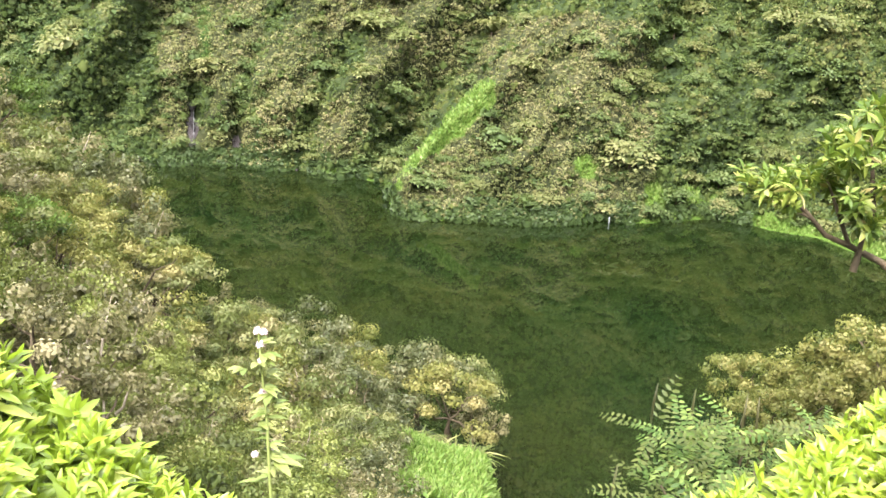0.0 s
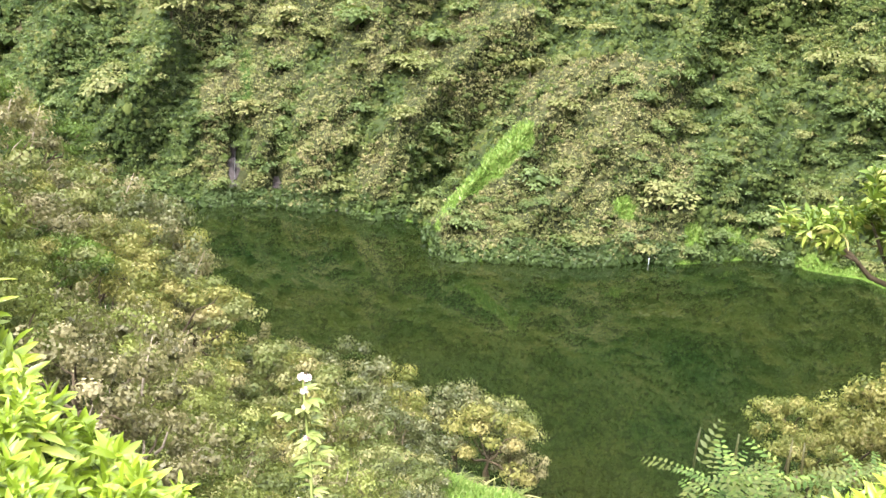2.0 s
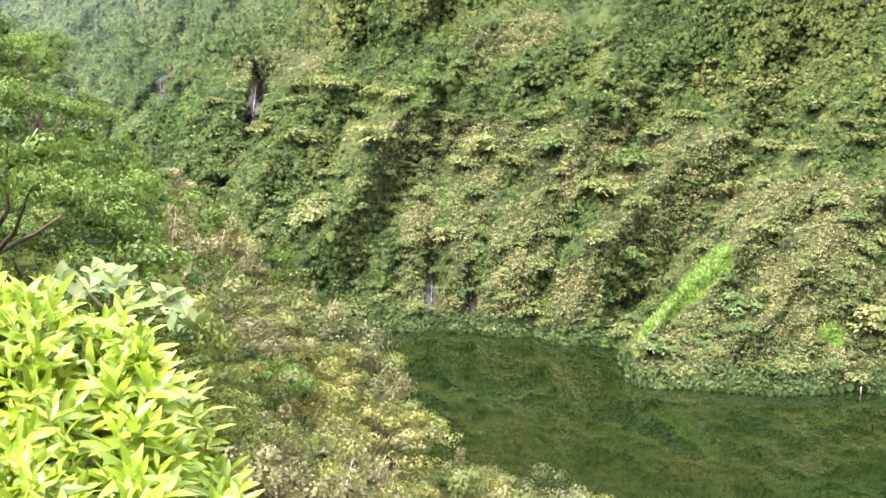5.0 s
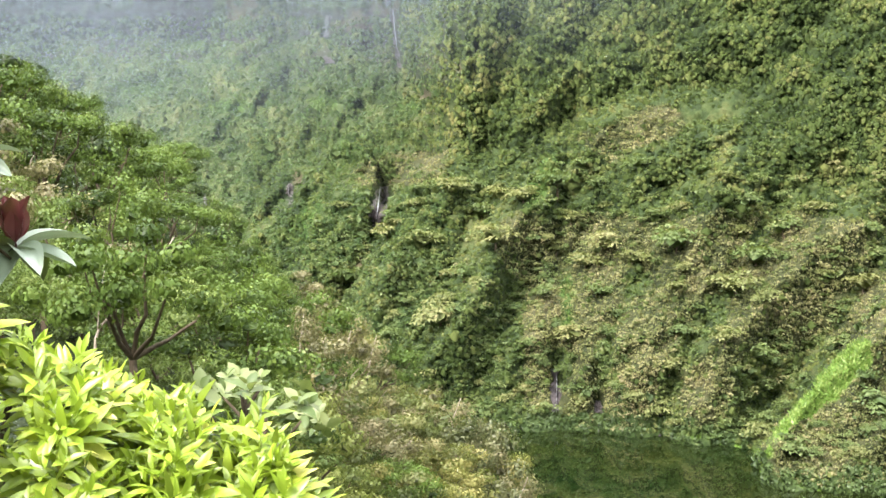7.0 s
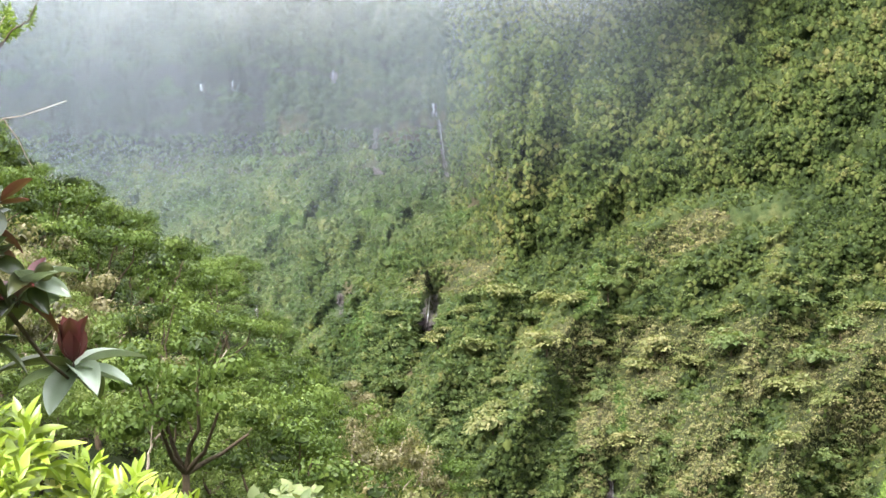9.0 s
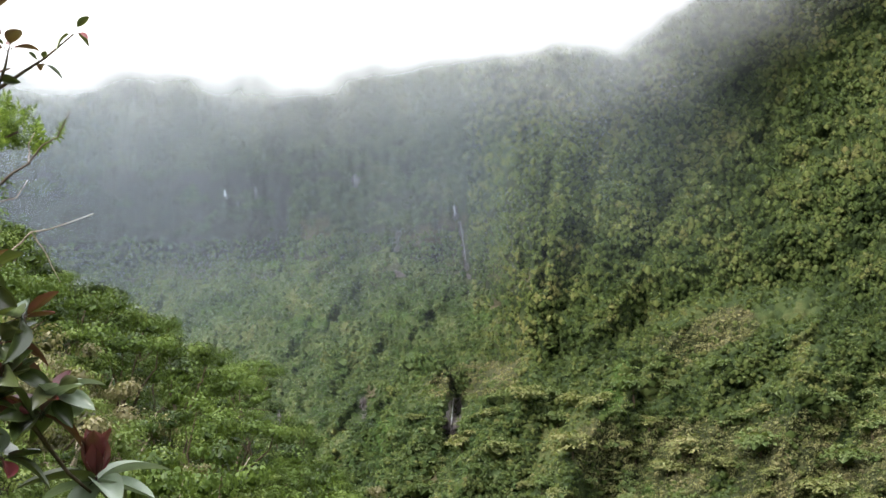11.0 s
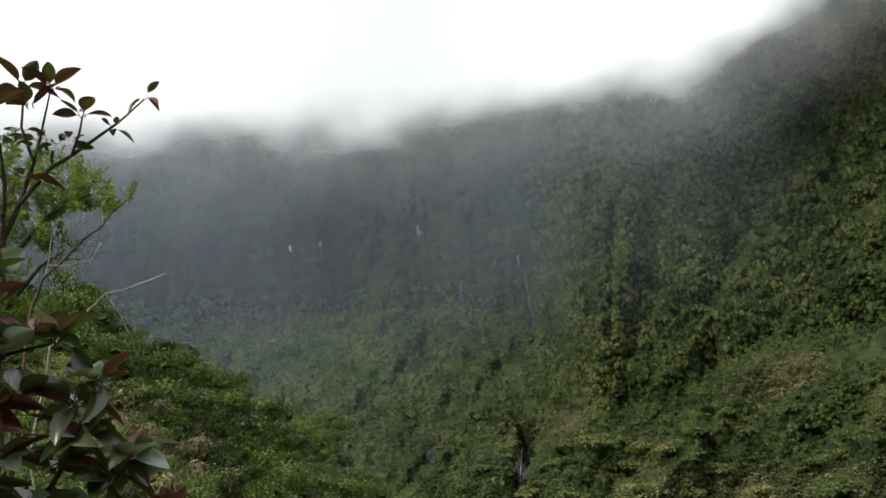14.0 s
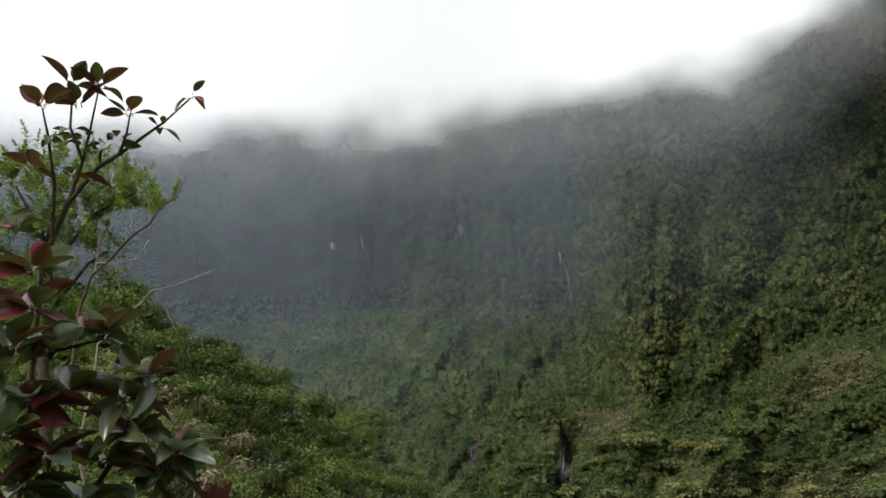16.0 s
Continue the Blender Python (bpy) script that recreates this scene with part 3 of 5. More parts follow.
def clear_of_rock(az, el):
    ok = np.ones(az.shape, bool)
    for name, (a0, e0), (a1, e1), half, stream in BARE:
        t = np.clip((el - e0) / (e1 - e0), 0, 1)
        ok &= ~((np.abs(az - a0 - (a1 - a0) * t) < half + 0.08) & (el > e0 - 0.25) & (el < e1 + 0.1))
    return ok


def dryness(az, el):
    """How far the growth is dry, low scrub (1) rather than green bush (0)."""
    n = fbm(az / 2.6 + 11, el / 2.6 + 6, 4)
    spur = ease(1.2, -0.4, az - line_at(CREST, el)) * ease(-12.5, -9.5, az) * ease(-6.5, -9, el)
    slope = ease(2, 4, az) * ease(19, 15, az - el * 0.12) * ease(-4, -7, el) * ease(-17, -15.6, el)
    middle = ease(-5, -2, az) * ease(6, 3, az) * ease(-4, -6, el) * ease(-14, -11.5, el)
    brow = np.exp(-((el + 1.4 - (12.5 - az) * 0.16) / 1.0) ** 2) * ease(6, 8, az) * ease(26, 22, az)
    green = sum(crease(az, el, half * 1.5, line) for deep, half, line in CREASES if deep > 0)
    return np.clip(np.maximum.reduce([spur * 1.1, slope, middle, brow]) + (n - 0.5) * 1.5 - 0.5 * np.minimum(green, 1), 0, 1)


def lushness(az, el):
    """Bright fresh growth: strips in the gullies, the hill's top, the slope under the long fall."""
    w = (fbm(az * 1.2 + 2, el * 1.2) - 0.5) * 1.1
    out = 0 * az
    for a, e, wa, we, lean in ((14.1, -3.6, 0.55, 1.3, -0.45), (23.9, -1.7, 0.9, 0.7, 0), (20.8, 0.4, 0.9, 0.6, 0.2), (26.3, -5.4, 0.7, 1.2, -0.5), (28.2, -1.6, 0.8, 0.7, 0), (12.8, -9.6, 0.4, 1.6, 0), (16.6, 9.8, 0.4, 0.4, 0), (31.3, 3.7, 0.8, 0.25, 0),
                           (25, 0.6, 0.7, 0.4, 0), (30, 0.6, 1.2, 0.4, 0), (34, 1.6, 1.2, 0.4, 0)):
        out = out + ease(1.2, 0.6, np.hypot((az - a - (el - e) * lean) / wa, (el - e) / we) + w)
    return np.clip(out, 0, 1)


def canopy(az, el, dry):
    """The matted tops of the low growth: domes of bush size, their height over the soil and each one's chance number."""
    wide = 0.32 - 0.07 * dry
    wob = (fbm(az * 3, el * 3, 2) - 0.5) * 0.25
    d, own = cells((az + wob) / wide, (el - wob) / (wide * 0.8))
    e, other = cells(az / 0.95 + 40, el / 0.7 + 9)
    size = land_at(az, el) * radians(1) * wide
    dome = np.sqrt(np.clip(1 - (d / 0.66) ** 2, 0, 1))
    wall = ease(-1, 1, el - line_at(WALL_FOOT, az))
    return size * (1 + 0.35 * wall) * ((0.55 + 0.6 * own) * dome + 0.8 * np.sqrt(np.clip(1 - (e / 0.6) ** 2, 0, 1)) * (other > 0.4) * (1 - 0.6 * dry)), own * 0.65 + other * 0.35, dome


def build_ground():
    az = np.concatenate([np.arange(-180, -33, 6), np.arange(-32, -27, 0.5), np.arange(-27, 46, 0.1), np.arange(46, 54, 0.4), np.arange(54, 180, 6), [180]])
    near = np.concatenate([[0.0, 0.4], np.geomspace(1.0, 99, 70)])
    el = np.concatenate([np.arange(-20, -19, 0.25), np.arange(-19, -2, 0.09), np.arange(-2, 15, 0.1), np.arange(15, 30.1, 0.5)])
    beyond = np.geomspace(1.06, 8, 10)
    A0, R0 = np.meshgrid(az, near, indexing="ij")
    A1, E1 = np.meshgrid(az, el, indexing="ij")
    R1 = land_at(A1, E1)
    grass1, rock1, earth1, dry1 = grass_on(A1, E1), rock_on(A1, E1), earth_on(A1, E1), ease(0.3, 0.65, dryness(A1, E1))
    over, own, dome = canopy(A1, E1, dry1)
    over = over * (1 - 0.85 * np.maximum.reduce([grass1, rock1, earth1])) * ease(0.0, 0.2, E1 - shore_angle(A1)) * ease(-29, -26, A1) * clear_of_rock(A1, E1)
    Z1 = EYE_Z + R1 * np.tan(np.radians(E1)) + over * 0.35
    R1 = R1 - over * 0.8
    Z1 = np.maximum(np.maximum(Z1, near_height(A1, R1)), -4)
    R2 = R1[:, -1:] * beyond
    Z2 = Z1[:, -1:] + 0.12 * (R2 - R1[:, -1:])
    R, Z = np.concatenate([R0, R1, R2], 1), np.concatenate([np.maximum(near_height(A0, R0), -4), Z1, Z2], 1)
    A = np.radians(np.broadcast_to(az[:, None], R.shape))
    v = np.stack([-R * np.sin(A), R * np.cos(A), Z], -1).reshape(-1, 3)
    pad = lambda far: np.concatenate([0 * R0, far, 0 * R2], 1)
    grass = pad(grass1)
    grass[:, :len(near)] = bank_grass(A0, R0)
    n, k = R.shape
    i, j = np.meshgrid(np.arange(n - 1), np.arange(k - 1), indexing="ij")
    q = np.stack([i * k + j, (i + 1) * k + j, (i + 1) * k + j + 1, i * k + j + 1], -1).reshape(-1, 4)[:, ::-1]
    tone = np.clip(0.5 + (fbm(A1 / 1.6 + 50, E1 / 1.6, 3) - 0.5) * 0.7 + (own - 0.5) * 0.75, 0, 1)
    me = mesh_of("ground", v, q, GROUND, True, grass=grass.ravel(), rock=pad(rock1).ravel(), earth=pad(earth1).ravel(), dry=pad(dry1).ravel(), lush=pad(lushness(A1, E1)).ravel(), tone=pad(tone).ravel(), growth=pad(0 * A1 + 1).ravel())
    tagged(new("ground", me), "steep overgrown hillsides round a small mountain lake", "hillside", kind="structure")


def build_water():
    a = np.linspace(0, 2 * np.pi, 97)[:-1]
    ring = np.array([(s * np.cos(t) * 70 - 5, 95 + s * np.sin(t) * 75, 0) for s in (0.0, 0.35, 0.7, 1.0) for t in a])
    m = len(a)
    q = [(i * m + j, i * m + (j + 1) % m, (i + 1) * m + (j + 1) % m, (i + 1) * m + j) for i in range(3) for j in range(m)]
    tagged(new("water", mesh_of("water", ring, [f[::-1] for f in q], WATER, True)), "still dark green lake mirroring the hillside", "lake", kind="structure")


build_ground()
build_water()


HAZE = [(160, 0.10, -0.6), (196, 0.026, 0.2), (235, 0.04, 0.3), (290, 0.044, 0.35), (360, 0.05, 0.4), (440, 0.06, 0.4)]
CLOUD_LINE = [(-30, 26), (0, 19.2), (5.3, 16.6), (10.6, 14.6), (15.3, 13.8), (22, 13.4), (28, 12.8), (60, 12.8)]


def mist_sheet(name, label, A, R, U, rise, veil, thin, seed):
    v = np.stack([-R * np.sin(np.radians(A)), R * np.cos(np.radians(A)), U], -1).reshape(-1, 3)
    n, k = A.shape
    a, b = np.meshgrid(np.arange(n - 1), np.arange(k - 1), indexing="ij")
    q = np.stack([a * k + b, (a + 1) * k + b, (a + 1) * k + b + 1, a * k + b + 1], -1).reshape(-1, 4)
    me = mesh_of(name, v, q, mist_material(name + "_bank", thin, seed, (0.93, 0.96, 1.0) if name == "cloud" else (0.73, 0.86, 1.0)), True, rise=rise.ravel(), veil=veil.ravel())
    tagged(new(name, me), label, "mist", kind="stuff")


def face_of(az, el):
    """Where the land first meets each line of sight past the lake."""
    r = np.geomspace(112, 1600, 260)
    out = np.empty((len(az), len(el)))
    for i, a in enumerate(az):
        e = np.maximum.accumulate(np.degrees(np.arctan2(far_height(np.full_like(r, a), r) - EYE_Z, r)) + 1e-6 * r)
        out[i] = np.interp(el, e, r)
    return out


def build_mist():
    # thin haze standing in the valley, sheet behind sheet, fading out towards the land behind it
    for i, (r, thin, low) in enumerate(HAZE):
        A, E = np.meshgrid(np.linspace(4, 80, 153), np.linspace(-14, 22, 73), indexing="ij")
        room = np.stack([np.roll(land_at(A, E), k, 0) for k in range(-2, 3)]).mean(0) - r
        veil = ease(0, 60 + 0.12 * r, room) * (ease(30, 22, A) if r < 190 else 1) * (low + (1 - low) * ease(-4, 9, E)) * ease(4, 16, A) * ease(3, -2, E - table(CLOUD_LINE, A))
        mist_sheet("mist", "thin mist hanging in the valley", A, np.full_like(A, r), EYE_Z + r * np.tan(np.radians(E)), E * 0 - 30, np.maximum(veil, 0), thin, i)
    # the cloud that sits on the mountain, close before its face
    az, el = np.linspace(-30, 80, 89), np.linspace(4, 42, 96)
    F = face_of(az, el)
    F = np.min(np.stack([np.roll(F, k, 0) for k in range(-4, 5)]), 0)
    for _ in range(2):
        F = np.mean(np.stack([np.roll(F, k, 0) for k in range(-4, 5)]), 0)
    wide = np.pad(F, ((0, 0), (9, 9)), mode="edge")
    F = np.mean(np.stack([wide[:, k:k + len(el)] for k in range(19)]), 0)
    wide = np.linspace(-30, 80, 441)
    F = np.stack([np.interp(wide, az, c) for c in F.T], 1)
    A, E = np.meshgrid(wide, el, indexing="ij")
    R = F * 0.86 - 3
    gap = E - table(CLOUD_LINE, A) + (fbm(A / 3.2 + 5, E / 2.2, 5) - 0.5) * 2.4
    mist_sheet("cloud", "white low cloud lying along the mountain", A, R, EYE_Z + R * np.tan(np.radians(E)), gap, ease(-6, 0, gap) ** 2 * ease(4, 7, E), 0.12, 10)


build_mist()


# ---- vegetation that nobody could count ----
CORNER = np.array(list(itertools.product((-1, 1), repeat=3)), float)
BALL = np.concatenate([CORNER * 0.577, np.concatenate([np.eye(3), -np.eye(3)])])
BALL_QUADS = []
for i, j in itertools.combinations(range(8), 2):
    same = CORNER[i] == CORNER[j]
    if same.sum() == 2:
        p, q = [k + (0 if CORNER[i][k] > 0 else 3) + 8 for k in range(3) if same[k]]
        BALL_QUADS.append((i, p, j, q))
BALL_QUADS = np.array(BALL_QUADS)


def shade_hearts(rng, centre, radius, flat, tone):
    """A small lumpy body added under each bush's leaves, toned dark for the shade inside."""
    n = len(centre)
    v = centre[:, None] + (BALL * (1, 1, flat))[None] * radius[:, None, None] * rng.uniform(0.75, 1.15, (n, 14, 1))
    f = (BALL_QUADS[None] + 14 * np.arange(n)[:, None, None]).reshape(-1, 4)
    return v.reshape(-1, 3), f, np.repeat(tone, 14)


def small_shade_hearts(rng, centre, radius, flat, tone):
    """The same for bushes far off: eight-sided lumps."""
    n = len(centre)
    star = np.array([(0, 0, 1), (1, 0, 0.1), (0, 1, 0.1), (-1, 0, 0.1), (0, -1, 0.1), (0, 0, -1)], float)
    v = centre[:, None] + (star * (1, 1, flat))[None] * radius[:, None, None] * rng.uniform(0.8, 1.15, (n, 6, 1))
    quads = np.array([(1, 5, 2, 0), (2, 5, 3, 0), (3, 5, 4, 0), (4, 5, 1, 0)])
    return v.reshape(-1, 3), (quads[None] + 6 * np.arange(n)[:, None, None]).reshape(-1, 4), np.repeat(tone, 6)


def tufts(rng, centre, radius, tone, per, leaf, flat=0.85, heart=0.72, inner=0.78):
    """Rounded bushes: a heart toned darker for inner shade, and a skin of small leaves that lie over it."""
    n = len(centre)
    u = rng.normal(size=(n, per, 3))
    u[..., 2] = u[..., 2] * 0.75 + 0.35
    u = unit(u)
    rad = radius[:, None] * rng.uniform(inner, 1.06, (n, per))
    p = centre[:, None] + u * rad[..., None] * np.array([1, 1, flat])
    way = unit(np.cross(u, rng.normal(size=u.shape)) + np.array([0, 0, -0.25]))
    up = unit(u + rng.normal(size=u.shape) * 0.3)
    L = leaf * rng.uniform(0.6, 1.5, (n, per))
    v, f = cards(rng, (p - way * L[..., None] * 0.45).reshape(-1, 3), way.reshape(-1, 3), up.reshape(-1, 3), L.ravel(), L.ravel() * 0.66, 0.12)
    if not heart:
        return v, f, np.repeat(np.repeat(tone, per), 4)
    build = small_shade_hearts if per < 10 else shade_hearts
    # lower tone on the heart: shade between the leaves, put into its colour
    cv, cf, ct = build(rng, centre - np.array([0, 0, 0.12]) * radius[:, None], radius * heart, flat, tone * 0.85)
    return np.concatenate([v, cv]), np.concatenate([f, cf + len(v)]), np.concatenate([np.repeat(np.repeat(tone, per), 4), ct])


def pads(rng, centre, radius, tone, per, leaf, count=9, flat=0.75):
    """Trees with foliage in flat spreading layers: pads of small leaves over a rounded crown."""
    n = len(centre)
    u = rng.normal(size=(n, count, 3))
    u[..., 2] = np.abs(u[..., 2]) * 0.9
    u = unit(u)
    c = centre[:, None] + u * (radius[:, None] * rng.uniform(0.55, 0.95, (n, count)))[..., None] * np.array([1, 1, flat])
    pr = radius[:, None] * rng.uniform(0.3, 0.56, (n, count))
    t, s = rng.uniform(0, 6.28, (n, count, per)), np.sqrt(rng.random((n, count, per)))
    out = np.stack([np.cos(t) * s, np.sin(t) * s, 0 * s], -1)
    p = c[:, :, None] + out * pr[..., None, None]
    p[..., 2] += pr[..., None] * (0.28 - 0.5 * s * s) + rng.normal(0, 0.05, s.shape) * pr[..., None]
    way = unit(out + rng.normal(0, 0.5, p.shape) * (1, 1, 0.4) + (0, 0, -0.2))
    up = unit(out * 0.55 + (0, 0, 1.0) + rng.normal(0, 0.22, p.shape))
    L = leaf * rng.uniform(0.6, 1.4, s.shape)
    v, f = cards(rng, p.reshape(-1, 3), way.reshape(-1, 3), up.reshape(-1, 3), L.ravel(), L.ravel() * 0.62, 0.12)
    tn = np.clip(tone[:, None] + rng.normal(0, 0.13, (n, count)), 0, 1)
    # added crown core; its darker tone stands in for shade under the pads
    cv, cf, ct = shade_hearts(rng, centre, radius * 0.45, flat, tone * 0.7)
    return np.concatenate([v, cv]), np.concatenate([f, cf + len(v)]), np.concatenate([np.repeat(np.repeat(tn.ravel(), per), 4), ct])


def sample_slope(rng, n, az0, az1, el0, el1, r0, r1):
    """Places spread evenly over the near slope as the lookout faces it."""
    az, el = rng.uniform(az0, az1, n), rng.uniform(el0, el1, n)
    m = 170
    r = np.geomspace(r0, r1, m)
    H = height(az[:, None], np.broadcast_to(r, (n, m)))
    E = np.maximum.accumulate(np.degrees(np.arctan2(H - EYE_Z, r)), 1)
    i = (E < el[:, None]).sum(1)
    ok = (i > 0) & (i < m - 1)
    return az[ok], (r[np.minimum(i, m - 1)] * (r1 / r0) ** (-rng.random(n) / m))[ok]


def gathered(az, el):
    """Where trees gather: along the gullies and the shore."""
    g = sum(crease(az, el, half * 1.7, line) for deep, half, line in CREASES if deep > 0)
    return np.minimum(g, 1)


def place_growth(rng, n, zone, weight):
    az, el = rng.uniform(zone[0], zone[1], n), rng.uniform(zone[2], zone[3], n)
    ok = (rng.random(n) < weight(az, el)) & (el > shore_angle(az) + 0.12) & clear_of_rock(az, el)
    ok &= (rng.random(n) > 1.2 * grass_on(az, el)) & (rng.random(n) > 0.93 * rock_on(az, el)) & (rng.random(n) > 0.75 * earth_on(az, el))
    return az[ok], el[ok]


def tone_of(rng, az, el, mid=0.5, swing=0.9, each=0.12):
    return np.clip(mid + (fbm(az / 1.6 + 50, el / 1.6, 3) - 0.5) * swing + rng.normal(0, each, len(az)), 0, 1)


def spread_tufts(name, label, mat, seed, n, zone, weight, radius, per, leaf, grow=0.6, vary=0.3, flat=0.85, mid=0.5, swing=0.9, heart=0.0):
    rng = np.random.default_rng(seed)
    az, el = place_growth(rng, n, zone, weight)
    over, own, dome = canopy(az, el, ease(0.3, 0.65, dryness(az, el)))
    ok = rng.random(len(az)) < 0.15 + 0.85 * dome
    az, el, over, own = az[ok], el[ok], over[ok], own[ok]
    rad = radius * rng.lognormal(0, vary, len(az)) * (land_at(az, el) / 150) ** grow
    p = on_slope(az, el, over * 0.8 + rad * 0.2)
    p[:, 2] += over * 0.35
    tone = np.clip(tone_of(rng, az, el, mid, swing) + (own - 0.5) * 0.85, 0, 1)
    v, f, tn = tufts(rng, p, rad, tone, per, leaf * (land_at(az, el)[:, None] / 150) ** (grow * 0.6), flat, heart)
    tagged(new(name, mesh_of(name, v, f, mat, False, tone=tn)), label, "shrubs", kind="stuff")


def spread_trees(name, label, mat, seed, n, zone, weight, radius, per, leaf, count=8, grow=0.5, vary=0.3, mid=0.5):
    rng = np.random.default_rng(seed)
    az, el = place_growth(rng, n, zone, weight)
    r = land_at(az, el)
    rad = radius * rng.lognormal(0, vary, len(az)) * (r / 150) ** grow
    v, f, tn = pads(rng, on_slope(az, el, rad * 0.4), rad, tone_of(rng, az, el, mid, 0.7), per, leaf, count)
    tagged(new(name, mesh_of(name, v, f, mat, False, tone=tn)), label, "trees", kind="stuff")


BROWSE = leaf_material("dry_scrub_leaves", [(0.05, (0.045, 0.056, 0.021)), (0.35, (0.134, 0.145, 0.056)), (0.65, (0.219, 0.209, 0.095)), (0.95, (0.342, 0.291, 0.159))], patch=0.06, gloss=0.2, rnd=0.35)
# valley leaves: less yellow than the wall's, the bluish haze tinted into them
VALE = leaf_material("hazed_valley_leaves", [(0.05, (0.024, 0.046, 0.016)), (0.45, (0.068, 0.112, 0.040)), (0.75, (0.112, 0.152, 0.058)), (0.95, (0.16, 0.18, 0.08))], patch=0.03, rnd=0.2, gloss=0.2)
LUSH = leaf_material("lush_green_leaves", [(0.05, (0.035, 0.075, 0.018)), (0.5, (0.08, 0.145, 0.035)), (0.95, (0.15, 0.21, 0.06))], patch=0.1, gloss=0.2, rnd=0.3)
green = lambda az, el: 1 - 0.85 * ease(0.4, 0.6, dryness(az, el))
dry = lambda az, el: ease(0.35, 0.6, dryness(az, el))
wooded = lambda az, el: (0.45 + 0.55 * green(az, el)) * (0.4 + 0.6 * gathered(az, el)) * ease(0.35, 0.6, fbm(az / 2 + 5, el / 2 + 70, 3) + 0.35 * gathered(az, el))
spread_tufts("hillside_scrub", "low dry olive and tan scrub covering the slope above the lake", BROWSE, 11, 90000, (-24, 26, -18.8, 1.6), dry, 0.27, 9, 0.23, vary=0.25)
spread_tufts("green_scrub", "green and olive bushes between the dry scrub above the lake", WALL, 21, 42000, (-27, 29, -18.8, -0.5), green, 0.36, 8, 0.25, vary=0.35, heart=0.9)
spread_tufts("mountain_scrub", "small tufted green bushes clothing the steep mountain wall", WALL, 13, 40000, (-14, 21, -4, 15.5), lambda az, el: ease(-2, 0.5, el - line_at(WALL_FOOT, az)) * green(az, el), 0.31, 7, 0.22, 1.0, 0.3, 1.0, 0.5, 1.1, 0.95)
spread_tufts("upper_scrub", "dark green bushes high on the slope", WALL, 17, 9000, (-27, -10, -8, 2), lambda az, el: 0 * az + 1, 0.36, 9, 0.28)
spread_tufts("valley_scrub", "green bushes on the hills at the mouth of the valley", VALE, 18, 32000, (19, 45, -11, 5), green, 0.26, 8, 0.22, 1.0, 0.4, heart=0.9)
spread_tufts("cliff_scrub", "misty green growth hanging on the cliffs of the valley head", VALE, 14, 16000, (19, 55, 2.5, 14), lambda az, el: 0 * az + 1, 0.24, 7, 0.26, 1.0, 0.35, 1.1)
spread_tufts("lush_strips", "bright green low growth in strips along the gullies", LUSH, 23, 22000, (10, 36, -12, 11), lushness, 0.3, 8, 0.25, 0.9, 0.25)
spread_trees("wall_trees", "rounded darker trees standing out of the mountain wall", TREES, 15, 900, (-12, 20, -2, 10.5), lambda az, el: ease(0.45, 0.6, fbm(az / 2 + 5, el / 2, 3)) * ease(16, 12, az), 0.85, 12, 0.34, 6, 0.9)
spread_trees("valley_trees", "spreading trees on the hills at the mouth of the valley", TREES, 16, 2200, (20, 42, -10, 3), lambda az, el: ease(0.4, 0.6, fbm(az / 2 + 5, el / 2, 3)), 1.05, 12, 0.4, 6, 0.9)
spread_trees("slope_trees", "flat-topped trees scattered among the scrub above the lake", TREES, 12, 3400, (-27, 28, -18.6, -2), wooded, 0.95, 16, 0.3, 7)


def hillside_trees():
    """The larger trees above the lake, each with its own trunk and layered crown."""
    kinds = []
    for k in range(7):
        rng = np.random.default_rng(900 + k)
        mat, label = ((TREES, "spreading dark green tree with layered foliage above the lake"), (HILL, "olive-green flat-topped tree with layered foliage above the lake"))[k % 2]
        thing = tagged(new("hillside_tree"), label, "tree", group="trees on the far slope")
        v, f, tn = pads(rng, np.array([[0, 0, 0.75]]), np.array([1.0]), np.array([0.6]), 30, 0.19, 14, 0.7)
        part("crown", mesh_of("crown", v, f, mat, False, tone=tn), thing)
        v, f = tube(bent((0, 0, -0.7), (rng.normal(0, 0.1), rng.normal(0, 0.1), 0.6), 5, 0, rng, 0.05), [0.1, 0.08, 0.07, 0.05, 0.03], 6)
        part("trunk", mesh_of("trunk", v, f, BARK, True), thing)
        kinds.append(thing)
    rng = np.random.default_rng(33)
    az, el = place_growth(rng, 1800, (-26, 25, -18.0, -3), lambda a, e: 0.25 + 0.75 * wooded(a, e) * 1.4)
    p, kept = on_slope(az, el), []
    for i in range(len(az)):
        if len(kept) >= 290:
            break
        s = float(rng.lognormal(0.35, 0.3)) * (1.0 + 0.25 * (el[i] > -12))
        if any(np.sum((p[i] - q) ** 2) < (0.8 * (s + t)) ** 2 for q, t in kept):
            continue
        kept.append((p[i], s))
        m = Matrix.LocRotScale(Vector(p[i]), Euler((rng.normal(0, 0.08), rng.normal(0, 0.08), rng.uniform(0, 6.28))), (s, s, s * rng.uniform(0.8, 1.1)))
        k = len(kept) - 1
        pick = kinds[k % 7]
        if k < 7:
            pick.matrix_basis = m
        else:
            copy_thing(pick, m @ pick.matrix_basis.inverted() @ pick.matrix_basis @ Matrix.Diagonal((1 / pick.scale[0], 1 / pick.scale[1], 1 / pick.scale[2], 1)))


hillside_trees()


